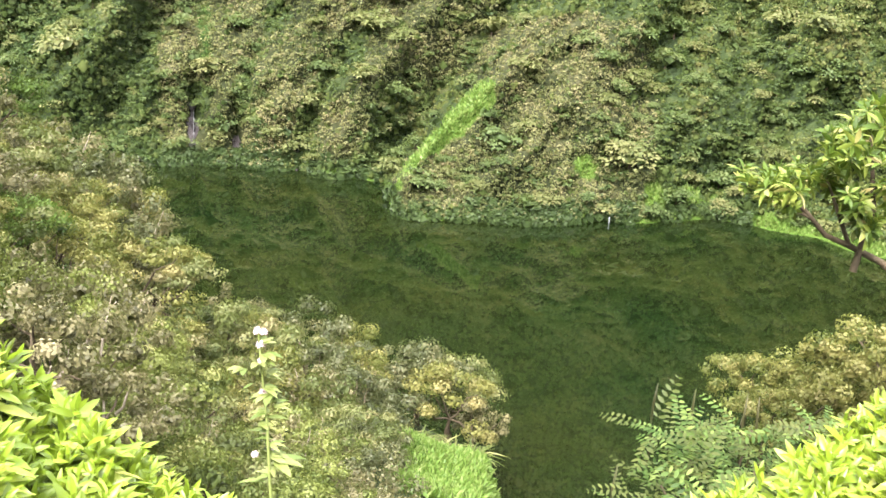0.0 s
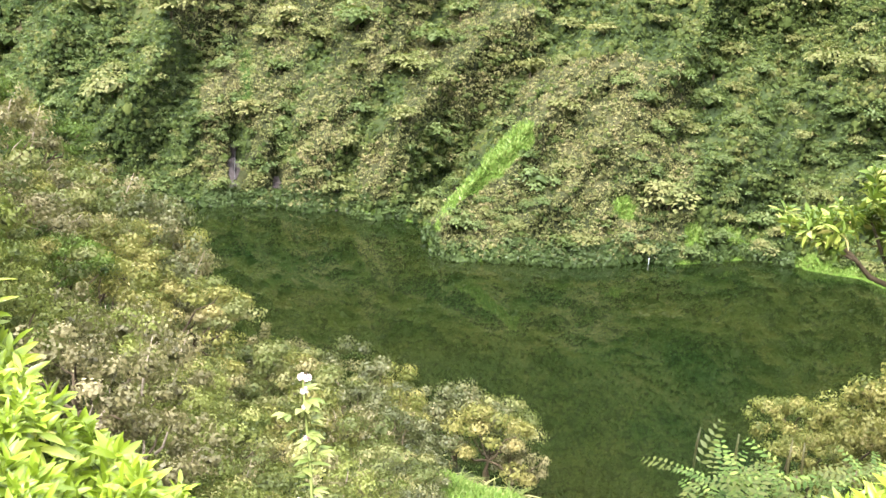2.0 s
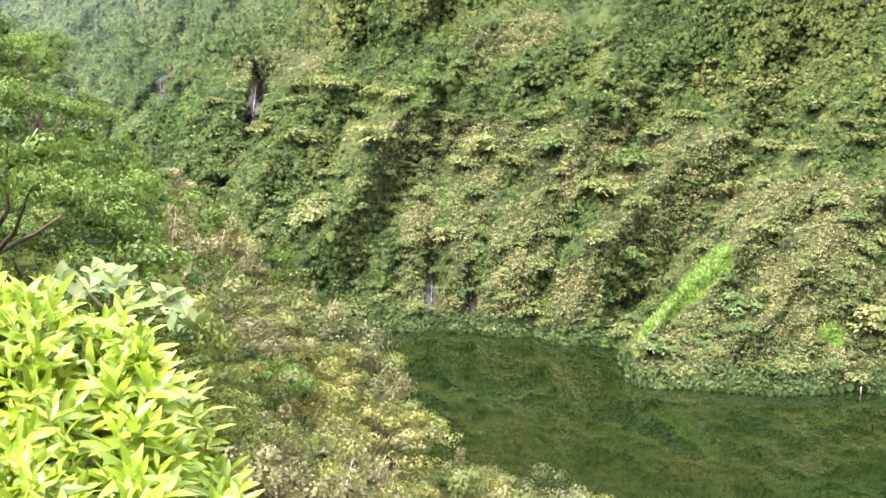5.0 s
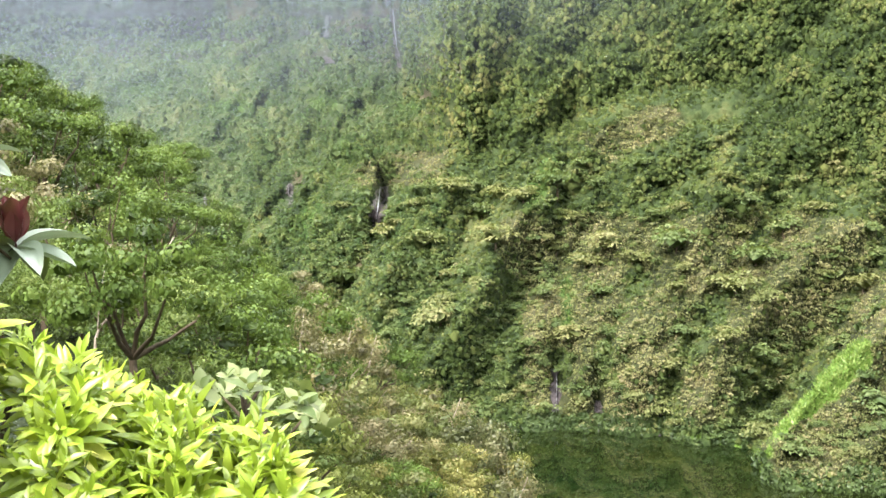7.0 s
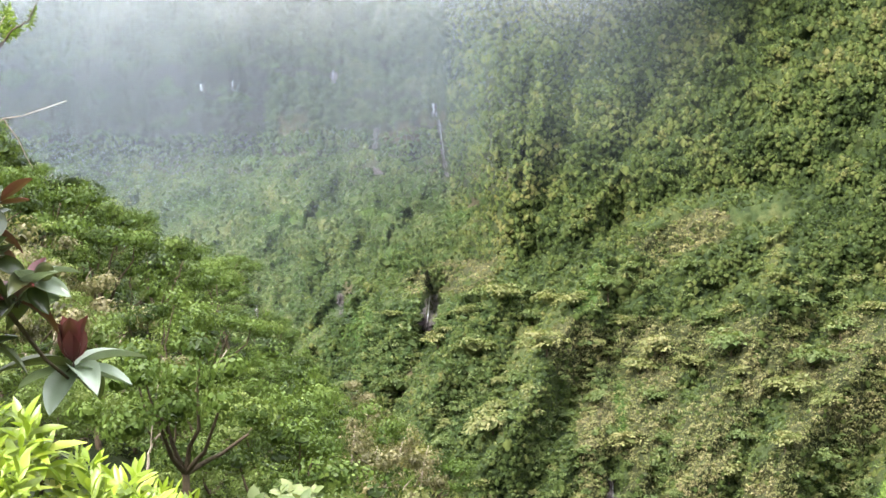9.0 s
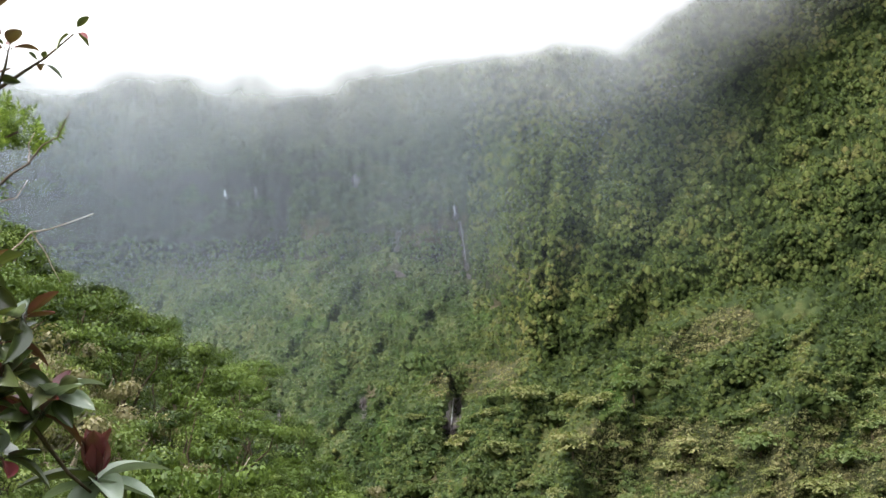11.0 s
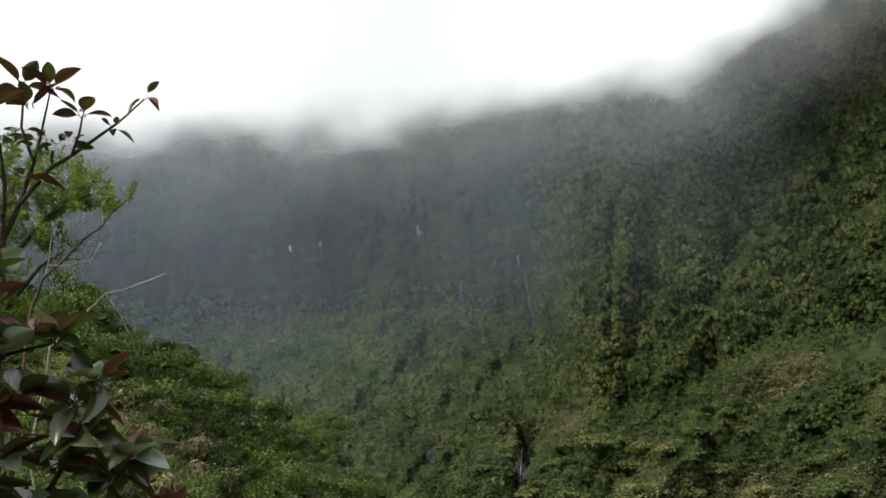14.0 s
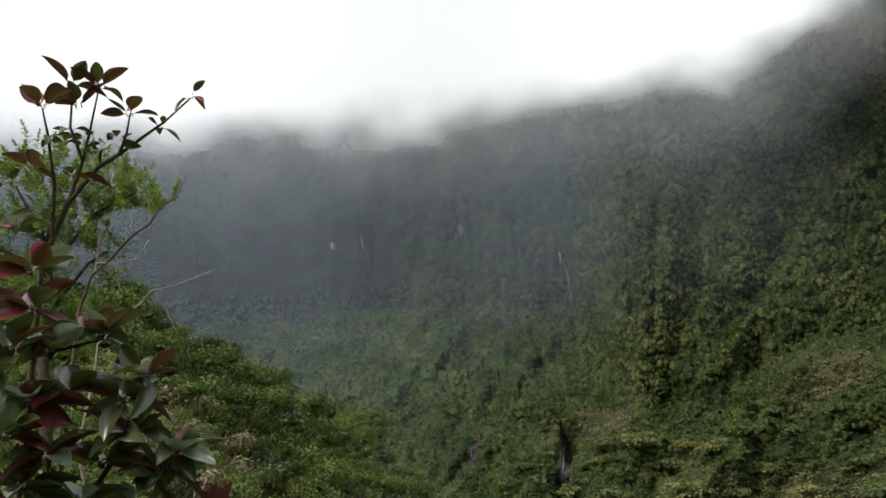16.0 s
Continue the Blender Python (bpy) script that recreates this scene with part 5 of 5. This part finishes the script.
SUN_ROSETTES = shoot_meshes("leaf_rosette", 500, 4, SUNLIT, leaves=11, size=0.17, stem=0.1, wide=0.34)
rosette_tree("leaning_tree", "tree with yellow-green leaf rosettes leaning over the water", 501, spot([-27.5], [9.4])[0],
             [([None, (-26.8, -21.0, 9.3), (-25.2, -19.4, 9.3), (-23.6, -18.6, 9.3)], 0.04), ([(-23.6, -18.6, 9.3), (-22.2, -17.8, 9.19), (-20.6, -17.3, 9.19), (-19.4, -17.0, 9.1), (-18.6, -16.3, 9.0), (-17.3, -15.9, 9)], 0.032),
              ([(-18.6, -16.3, 9.0), (-17.2, -15.2, 9.0), (-15.7, -15.1, 9)], 0.02), ([(-21, -18.5, 9.19), (-21.4, -15.5, 9.19), (-20.6, -12, 9.19)], 0.03), ([(-20.6, -17.3, 9.19), (-19.6, -15.5, 9.1), (-18.9, -14.2, 9.1)], 0.02)],
             [(-15.7, -15.1, 9.0), (-16.4, -15.2, 9.0), (-17.2, -14.7, 9.1), (-18.1, -14.6, 9.2), (-18.9, -14.3, 9.1), (-17.4, -15.6, 9.0), (-20.8, -15.9, 9.2), (-20.4, -15.2, 9.0), (-21.2, -16.2, 9.2),
              (-19.6, -12.4, 9.2), (-20.6, -11.1, 9.3), (-21.4, -10.9, 9.3), (-21.5, -13.0, 9.2), (-19.0, -12.6, 9.2), (-20.4, -13.2, 9.1), (-22.4, -12, 9.3), (-21.7, -11.6, 9.2), (-22.0, -14.6, 9.2), (-19.4, -13.4, 9.0), (-16.8, -15.6, 9.1)], 0.42, 240, SUN_ROSETTES, size=(0.42, 0.8))
tw = shrub("yellow_shrub", "rounded yellow-cream shrub on the bank", 610, PALE, tall=1.1, clumps=44, per=110, leaf=0.06, clump=0.22, dome=0.7, thick=0.8)
for k, (a, e, d, s) in enumerate([(-17.2, -24.0, 14.2, 0.50), (-19.6, -24.4, 14.0, 0.56), (-21.5, -23.2, 13.6, 0.64), (-23.4, -21.8, 13.0, 0.68), (-18.4, -25.6, 13.0, 0.48), (-21.0, -25.2, 12.6, 0.56), (-24.6, -23.2, 12.4, 0.72)]):
    p = sight(a, e, d)
    m = Matrix.LocRotScale(Vector(p) - Vector((0, 0, s * 0.75)), Euler((0, 0, k * 1.7)), (s, s, s))
    if k:
        copy_thing(tw, m @ Matrix.Scale(1 / tw.scale[0], 4))
    else:
        tw.matrix_basis = m

# ---- the red-leaved bush ----
RED = leaf_material("dark_red_leaves", [(0.05, (0.054, 0.013, 0.017)), (0.5, (0.144, 0.025, 0.034)), (0.95, (0.240, 0.060, 0.064))], rough=0.35, gloss=0.5, thin=0.12, fine=40, rnd=0.95)
DARKLEAF = leaf_material("dark_glossy_leaves", [(0.05, (0.014, 0.024, 0.008)), (0.5, (0.045, 0.066, 0.022)), (0.95, (0.13, 0.10, 0.05))], rough=0.3, gloss=0.6, thin=0.15, fine=40, rnd=0.95)
SILVER = leaf_material("silvery_leaves", [(0.05, (0.10, 0.14, 0.09)), (0.5, (0.22, 0.28, 0.20)), (0.95, (0.42, 0.46, 0.36))], rough=0.3, gloss=0.7, thin=0.2, fine=40, rnd=0.95)


def broad_leaf(name, mat, length, wide, droop, cup):
    """One broad leaf along y with a stalk, a raised midrib, side veins and a curled rim."""
    s = np.linspace(0, 1, 10)
    half = wide * length * 0.5 * np.sin(np.pi * s ** 0.8) ** 0.75
    cols = np.linspace(-1, 1, 9)
    X = half[:, None] * cols[None]
    Y = np.broadcast_to((s * length)[:, None], X.shape)
    Z = -droop * length * (s ** 2)[:, None] + cup * half[:, None] * cols[None] ** 2 * 2 - 0.006 * (np.abs(np.abs(cols) - 0.55) < 0.1)[None] * np.sin(np.pi * s)[:, None] - 0.004 * (np.abs(cols) < 0.1)[None]
    v = np.stack([X, Y, Z], -1).reshape(-1, 3)
    i, j = np.meshgrid(np.arange(9), np.arange(8), indexing="ij")
    q = np.stack([i * 9 + j, i * 9 + j + 1, (i + 1) * 9 + j + 1, (i + 1) * 9 + j], -1).reshape(-1, 4)
    stalk, sf = tube([(0, -0.18 * length, -0.02), (0, -0.08 * length, 0.0), (0, 0.05 * length, 0)], [0.0025, 0.002, 0.0015], 5)
    v, q = join([(v, q), (stalk, sf)])
    return mesh_of(name, v, q, mat, True)


BROAD = {key: [broad_leaf("leaf", mat, 0.155 * k, w, d, c) for k, w, d, c in ((1, 0.5, 0.2, 0.2), (0.85, 0.6, 0.05, 0.35), (1.1, 0.42, 0.4, 0.3), (0.7, 0.62, -0.1, 0.25))]
         for key, mat in (("red", RED), ("dark", DARKLEAF), ("silver", SILVER))}


def leaf_pose(at, way, up, s):
    way, up = Vector(way).normalized(), Vector(up)
    x = way.cross(up).normalized()
    z = x.cross(way)
    return Matrix.Translation(Vector(at)) @ Matrix((x, way, z)).transposed().to_4x4() @ Matrix.Scale(s, 4)


def red_bush():
    rng = np.random.default_rng(88)
    root = spot([48.5], [4.2])[0]
    thing = tagged(new("red_leaved_bush"), "bush with dark red and glossy green broad leaves", "bush")
    thing.matrix_basis = Matrix.Translation(Vector(root))

    def limb(line, a, b):
        pts = np.array([sight(*p) - root if p else np.array([0.0, 0, -0.3]) for p in line])
        v, f = tube(pts, np.linspace(a, b, len(pts)), 7)
        part("branch", mesh_of("branch", v, f, BARK, True), thing)
    limb([None, (48.3, -3.8, 4.18), (47.4, 3, 4.19), (46.9, 7.2, 4.19), (45.6, 10.1, 4.19), (44.2, 11.7, 4.19), (43.2, 12.3, 4.19), (41.9, 13.2, 4.19), (41.0, 13.8, 4.19), (39.7, 14.9, 4.19)], 0.014, 0.003)
    limb([(46.4, 8.2, 4.19), (46.2, 11, 4.15), (46.4, 13.2, 4.1), (46.6, 14.4, 4.1)], 0.008, 0.003)
    limb([(45.6, 10.1, 4.19), (44.9, 12.0, 4.2), (45.4, 13.6, 4.2), (45.2, 15.6, 4.2)], 0.008, 0.003)
    limb([(44.9, 12.0, 4.2), (44.5, 13.5, 4.25), (44.0, 15.5, 4.25)], 0.006, 0.0025)
    limb([(43.2, 12.3, 4.19), (42.8, 13.3, 4.15), (42.6, 14.2, 4.15)], 0.006, 0.0025)
    limb([None, (46, -5, 4.1), (44, -2, 4.0), (42.6, 1.0, 3.95), (42.2, 1.9, 3.95)], 0.014, 0.004)
    limb([(44, -2, 4.0), (42.0, -3.2, 4.0), (40.6, -5.4, 4.1), (39.6, -6.4, 4.15)], 0.010, 0.005)
    limb([(47.4, 3, 4.19), (45.4, 3.4, 4.0), (44.3, 3.6, 3.95)], 0.008, 0.003)

    def cluster(at, n, mix, s, rise=0.35, drop=0.3):
        p0 = sight(*at) - root
        t0 = rng.uniform(0, 6.28)
        for k in range(n):
            t = t0 + k * 2.4 + rng.normal(0, 0.25)
            lift = rng.normal(rise, drop)
            way = unit(np.array([math.cos(t), math.sin(t), lift]))
            key = ("red", "dark", "silver")[int(np.searchsorted(np.cumsum(mix), rng.random() * 0.999))]
            up = unit(np.array([0, 0, 1.0]) + rng.normal(0, 0.45, 3))
            part("leaf", BROAD[key][int(rng.integers(4))], thing, {"red": "dark red leaf", "dark": "glossy dark green leaf", "silver": "pale silvery leaf"}[key], at=leaf_pose(p0 + way * 0.02, way, up, s * rng.uniform(0.8, 1.15)))
    for at in ((45.3, 15.5, 4.19), (44.0, 15.4, 4.19), (45.0, 14.6, 4.19), (46.6, 14.5, 4.1), (42.6, 14.2, 4.15)):
        cluster(at, 5, (0.8, 0.2, 0), 0.68, 0.6, 0.5)
    for at in ((45.4, 13.5, 4.19), (46.3, 13.2, 4.1), (44.6, 13.1, 4.25), (43.3, 13.0, 4.19), (41.2, 13.6, 4.19), (39.7, 15.0, 4.19), (44.9, 12.6, 4.2), (43.8, 12.8, 4.2)):
        cluster(at, 4, (0.15, 0.85, 0), 0.38, 0.0, 0.5)
    for at in ((47.2, 11.7, 4.19), (45.3, 11.3, 4.15), (48.2, 11.0, 4.19), (46.9, 9.6, 4.2), (48, 9, 4.1)):
        cluster(at, 4, (0.5, 0.45, 0.05), 0.55)
    for at in ((47.3, 7.0, 3.95), (47.3, 5.2, 3.95), (45.4, 3.9, 3.99), (44.3, 3.8, 3.95), (48.3, 3.4, 3.9), (46.6, 3.2, 3.95)):
        cluster(at, 8, (0.45, 0.35, 0.2), 1.0)
    for at in ((42.4, 1.9, 3.95), (43.4, 0.8, 3.95), (43.2, -0.8, 3.95), (41.1, -1.7, 3.99), (41.7, -2.6, 3.99), (45.9, 1.3, 3.95), (47.4, 1.0, 3.95), (46.7, -1.4, 3.95), (44.5, -2.1, 3.99), (47.9, -2.8, 3.98), (45.5, -3.8, 3.99), (43.4, -4.4, 4.0), (48.6, -0.5, 3.9), (46.8, -5.6, 3.9), (49.5, 2.5, 3.9)):
        cluster(at, 11, (0.32, 0.58, 0.10), 0.95, 0.1, 0.45)
    # the big rosette with the red heart
    c = np.array(sight(39.4, -5.6, 4.19)) - root
    for k in range(5):
        t = k * 1.26 + 0.3
        way = unit(np.array([math.cos(t) * 0.3, math.sin(t) * 0.3, 1.0]))
        part("leaf", BROAD["red"][1], thing, "dark red upright leaf", at=leaf_pose(c, way, np.array([-math.cos(t), -math.sin(t), 0.3]), 1.25 - 0.15 * (k % 2)))
    for k in range(8):
        t = k * 0.785 + 0.2
        way = unit(np.array([math.cos(t), math.sin(t), (-0.1, 0.45, -0.5, 0.1)[k % 4]]))
        part("leaf", BROAD[("silver", "silver", "dark")[k % 3]][(0, 2)[k % 2]], thing, "pale silvery leaf" if k % 3 < 2 else "glossy dark green leaf", at=leaf_pose(c - (0, 0, 0.02), way, (0, 0, 1), 1.4))


red_bush()


def dead_branch(name, label, root, lines):
    """Bare grey branches that fork, as one thing."""
    root = np.asarray(root, float)
    thing = tagged(new(name), label, "branch")
    thing.matrix_basis = Matrix.Translation(Vector(root))
    rng = np.random.default_rng(int(root[0] * 100) % 999)
    for line, a, b in lines:
        pts = np.array([sight(*p) - root if p else np.array([0.0, 0, -0.2]) for p in line])
        fine = np.concatenate([bent(pts[i], pts[i + 1], 5, 0, rng, 0.02)[:-1] for i in range(len(pts) - 1)] + [pts[-1:]])
        v, f = tube(fine, np.linspace(a, b, len(fine)), 6)
        part("twig", mesh_of("twig", v, f, DEADWOOD if a < 0.007 or "grey" in label else BARK, True), thing)


dead_branch("dead_branch", "bare dark twiggy branch reaching over the valley", spot([46], [4.9])[0],
            [([None, (46.5, -2, 4.6), (45.4, 5, 4.69), (44.8, 6.6, 4.69), (42.9, 8.4, 4.69), (42.0, 9.0, 4.69), (41.4, 9.8, 4.69), (40.7, 10.2, 4.69), (40.1, 11.4, 4.69)], 0.008, 0.0018),
             ([(42.0, 9.0, 4.69), (42.0, 9.9, 4.69), (41.7, 10.4, 4.69)], 0.003, 0.0012), ([(44.6, 6.8, 4.69), (44.3, 8.6, 4.7), (43.9, 9.5, 4.7)], 0.0035, 0.0012)])
dead_branch("dead_branch", "bare grey forked branch above the red-leaved bush", spot([45], [5.0])[0],
            [([None, (45.6, -2, 4.7), (44.6, 3.4, 4.69), (43.0, 4.8, 4.69), (42.0, 5.8, 4.69), (41.2, 5.9, 4.69), (39.2, 6.6, 4.7)], 0.006, 0.0018), ([(42.0, 5.8, 4.69), (41.4, 4.8, 4.69), (40.8, 3.4, 4.69)], 0.003, 0.0012),
             ([(44.6, 7.2, 4.69), (43.4, 7.2, 4.69), (42.6, 7.4, 4.69), (42.1, 8.2, 4.69)], 0.003, 0.0012)])
dead_branch("dead_branch", "bare grey fallen branch leaning among the shrubs", sight(37.2, -11.5, 14.0),
            [([None, (36.5, -9.9, 14.19), (34.6, -7.8, 14.19), (33.4, -6.8, 14.2), (32.7, -5.7, 14.2)], 0.02, 0.007), ([(34.8, -8.0, 14.19), (34.7, -7.2, 14.19), (34.5, -6.7, 14.19)], 0.01, 0.004), ([(36.6, -10, 14.1), (36.2, -7.5, 14.2), (35.7, -5.9, 14.2)], 0.008, 0.003)])

# the fine-leaved tree behind the red-leaved bush
FEATHER = leaf_material("light_fine_leaves", [(0.05, (0.07, 0.12, 0.025)), (0.5, (0.15, 0.235, 0.055)), (0.95, (0.27, 0.36, 0.10))], thin=0.45, rnd=0.9, gloss=0.2)
FINE = shoot_meshes("leaf_rosette", 520, 3, FEATHER, leaves=40, size=0.06, stem=0.34, wide=0.36)
rosette_tree("fine_leaved_tree", "light green fine-leaved tree behind the red-leaved bush", 521, spot([47.5], [13.0])[0],
             [([None, (47.6, 2, 13.2), (47.2, 8, 13.2), (46.6, 11, 13.2)], 0.09), ([(47.2, 7, 13.2), (45, 9.6, 13.1), (43, 10.6, 13)], 0.03), ([(47.2, 5, 13.2), (45.4, 7.2, 13.1), (44.4, 7.8, 13)], 0.025), ([(47.2, 8, 13.2), (48.6, 11, 13.2)], 0.03)],
             [(47.8, 11.0, 13.2), (46.6, 11.4, 13.2), (45.4, 11.2, 13.2), (44.4, 11.0, 13.2), (43.3, 10.7, 13.1), (42.5, 9.9, 13.1), (46.8, 9.6, 13.2), (45.0, 9.6, 13.2), (47.8, 8.4, 13.2), (46.2, 8.0, 13.2), (44.9, 7.8, 13.2), (48.3, 6.4, 13.2), (47, 6, 13.2), (48.8, 11.6, 13.2), (49.2, 9, 13.2), (43.6, 9.8, 13.1), (46, 4.6, 13.2), (47.6, 4, 13)], 0.6, 300, FINE)

PALEBIG = leaf_material("pale_soft_leaves", [(0.05, (0.05, 0.085, 0.025)), (0.5, (0.115, 0.155, 0.05)), (0.95, (0.21, 0.235, 0.10))], thin=0.3, rnd=0.95)
# the pale big-leaved sapling beyond the bright shrub
rosette_tree("pale_sapling", "low sapling with large pale floppy leaves", 531, spot([28], [5.2])[0], [([None, (28.4, -16, 5.2), (28.4, -14.2, 5.2)], 0.02), ([(28.4, -17, 5.2), (26.6, -15, 5.2)], 0.012), ([(28.4, -16, 5.2), (30.4, -13.6, 5.2)], 0.012)],
             [(30.6, -13.3, 5.2), (29.7, -13.6, 5.2), (28.6, -14.1, 5.2), (27.5, -14.8, 5.2), (26.8, -14.7, 5.2), (25.6, -15.8, 5.2), (26.2, -14.4, 5.2)], 0.5, 22,
             shoot_meshes("leaf_rosette", 540, 3, PALEBIG, leaves=6, size=0.075, stem=0.05, wide=0.6), thick=0.02)

# ---- shore: grass, a pale stake ----
def grass_tufts():
    rng = np.random.default_rng(91)
    az, el = rng.uniform(-27, 24, 150000), rng.uniform(-18.8, -10.5, 150000)
    ok = (rng.random(len(az)) < grass_on(az, el)) & (EYE_Z + land_at(az, el) * np.tan(np.radians(el)) > 0.02)
    a2, r2 = rng.uniform(-7, 2, 40000), rng.uniform(31, 52, 40000)
    ok2 = (rng.random(len(a2)) < bank_grass(a2, r2)) & (height(a2, r2) > 0.02)
    p = np.concatenate([on_slope(az[ok], el[ok]), spot(a2[ok2], r2[ok2])])
    m = len(p)
    way = unit(rng.normal(0, 0.45, (m, 3)) + (0, 0, 1))
    up = unit(rng.normal(size=(m, 3)) + (0, -0.3, 0.2))
    L = rng.uniform(0.3, 0.65, m)
    v, f = cards(rng, p, way, up, L, L * 0.4, 0.15)
    tagged(new("shore_grass", mesh_of("shore_grass", v, f, GRASS, False, tone=np.repeat(rng.random(m), 4))), "bright green rough grass along the shore and spur", "grass", kind="stuff")


grass_tufts()
v, f = tube([(0, 0, -0.6), (0.02, 0, 0.0), (0.03, 0.01, 0.35), (0.0, 0.02, 0.62), (0.06, 0.0, 0.78)], [0.05, 0.05, 0.06, 0.09, 0.03], 8)
stake = tagged(new("pale_stake", mesh_of("pale_stake", v, f, FALL, True)), "short whitish stake standing in the lake shallows", "stake")
stake.matrix_basis = pose(*(sight(-8.8, -18.0, 124 / math.cos(radians(18.0))) * (1, 1, 0)))


# ---- the bank at the foot of the slope: strap-leaved plants and a cream-flowered shrub ----
def strap_plant(seed):
    rng = np.random.default_rng(seed)
    thing = tagged(new("strap_leaf_plant"), "clump of long drooping strap leaves under the bank shrubs", "plant", group="strap-leaved plants on the bank")
    n = 26
    turn, rise = rng.uniform(0, 6.28, n), rng.uniform(0.3, 1.2, n)
    way = unit(np.stack([np.cos(turn), np.sin(turn), rise], -1))
    sets = [blades(rng.normal(0, 0.06, (n, 3)) * (1, 1, 0.3), way, np.broadcast_to((0.02, 0.01, 1.0), way.shape), rng.uniform(0.9, 1.5, n), rng.uniform(0.07, 0.11, n), rng.uniform(0.5, 1.1, n))]
    part("leaves", blade_mesh("leaves", rng, sets, STRAP), thing)
    v, f = tube([(0, 0, -0.3), (0, 0, 0.05), (0.01, 0, 0.15)], [0.09, 0.1, 0.05], 7)
    part("base", mesh_of("base", v, f, BARK, True), thing)
    return thing


STRAP = leaf_material("strap_leaves", [(0.05, (0.05, 0.07, 0.015)), (0.5, (0.16, 0.18, 0.05)), (0.95, (0.36, 0.33, 0.15))], rnd=0.95)
straps = strap_plant(700)
rng = np.random.default_rng(701)
for k in range(11):
    a, d = 3.0 - k * 0.62 + rng.normal(0, 0.15), 50.5 + rng.uniform(-1.0, 1.4)
    m = Matrix.LocRotScale(Vector(spot([a], [d])[0]), Euler((0, 0, k * 1.3)), (1, 1, 1))
    if k:
        copy_thing(straps, m)
    else:
        straps.matrix_basis = m
cream = shrub("cream_flowered_shrub", "shrub topped with cream-tan flower heads on the bank", 620, TAN, tall=1.5, clumps=30, per=80, leaf=0.07, clump=0.25, dome=0.9)
cream.matrix_basis = Matrix.LocRotScale(Vector(spot([-2.7], [61.2])[0]), Euler((0, 0, 0.4)), (1.9, 1.9, 2.3))
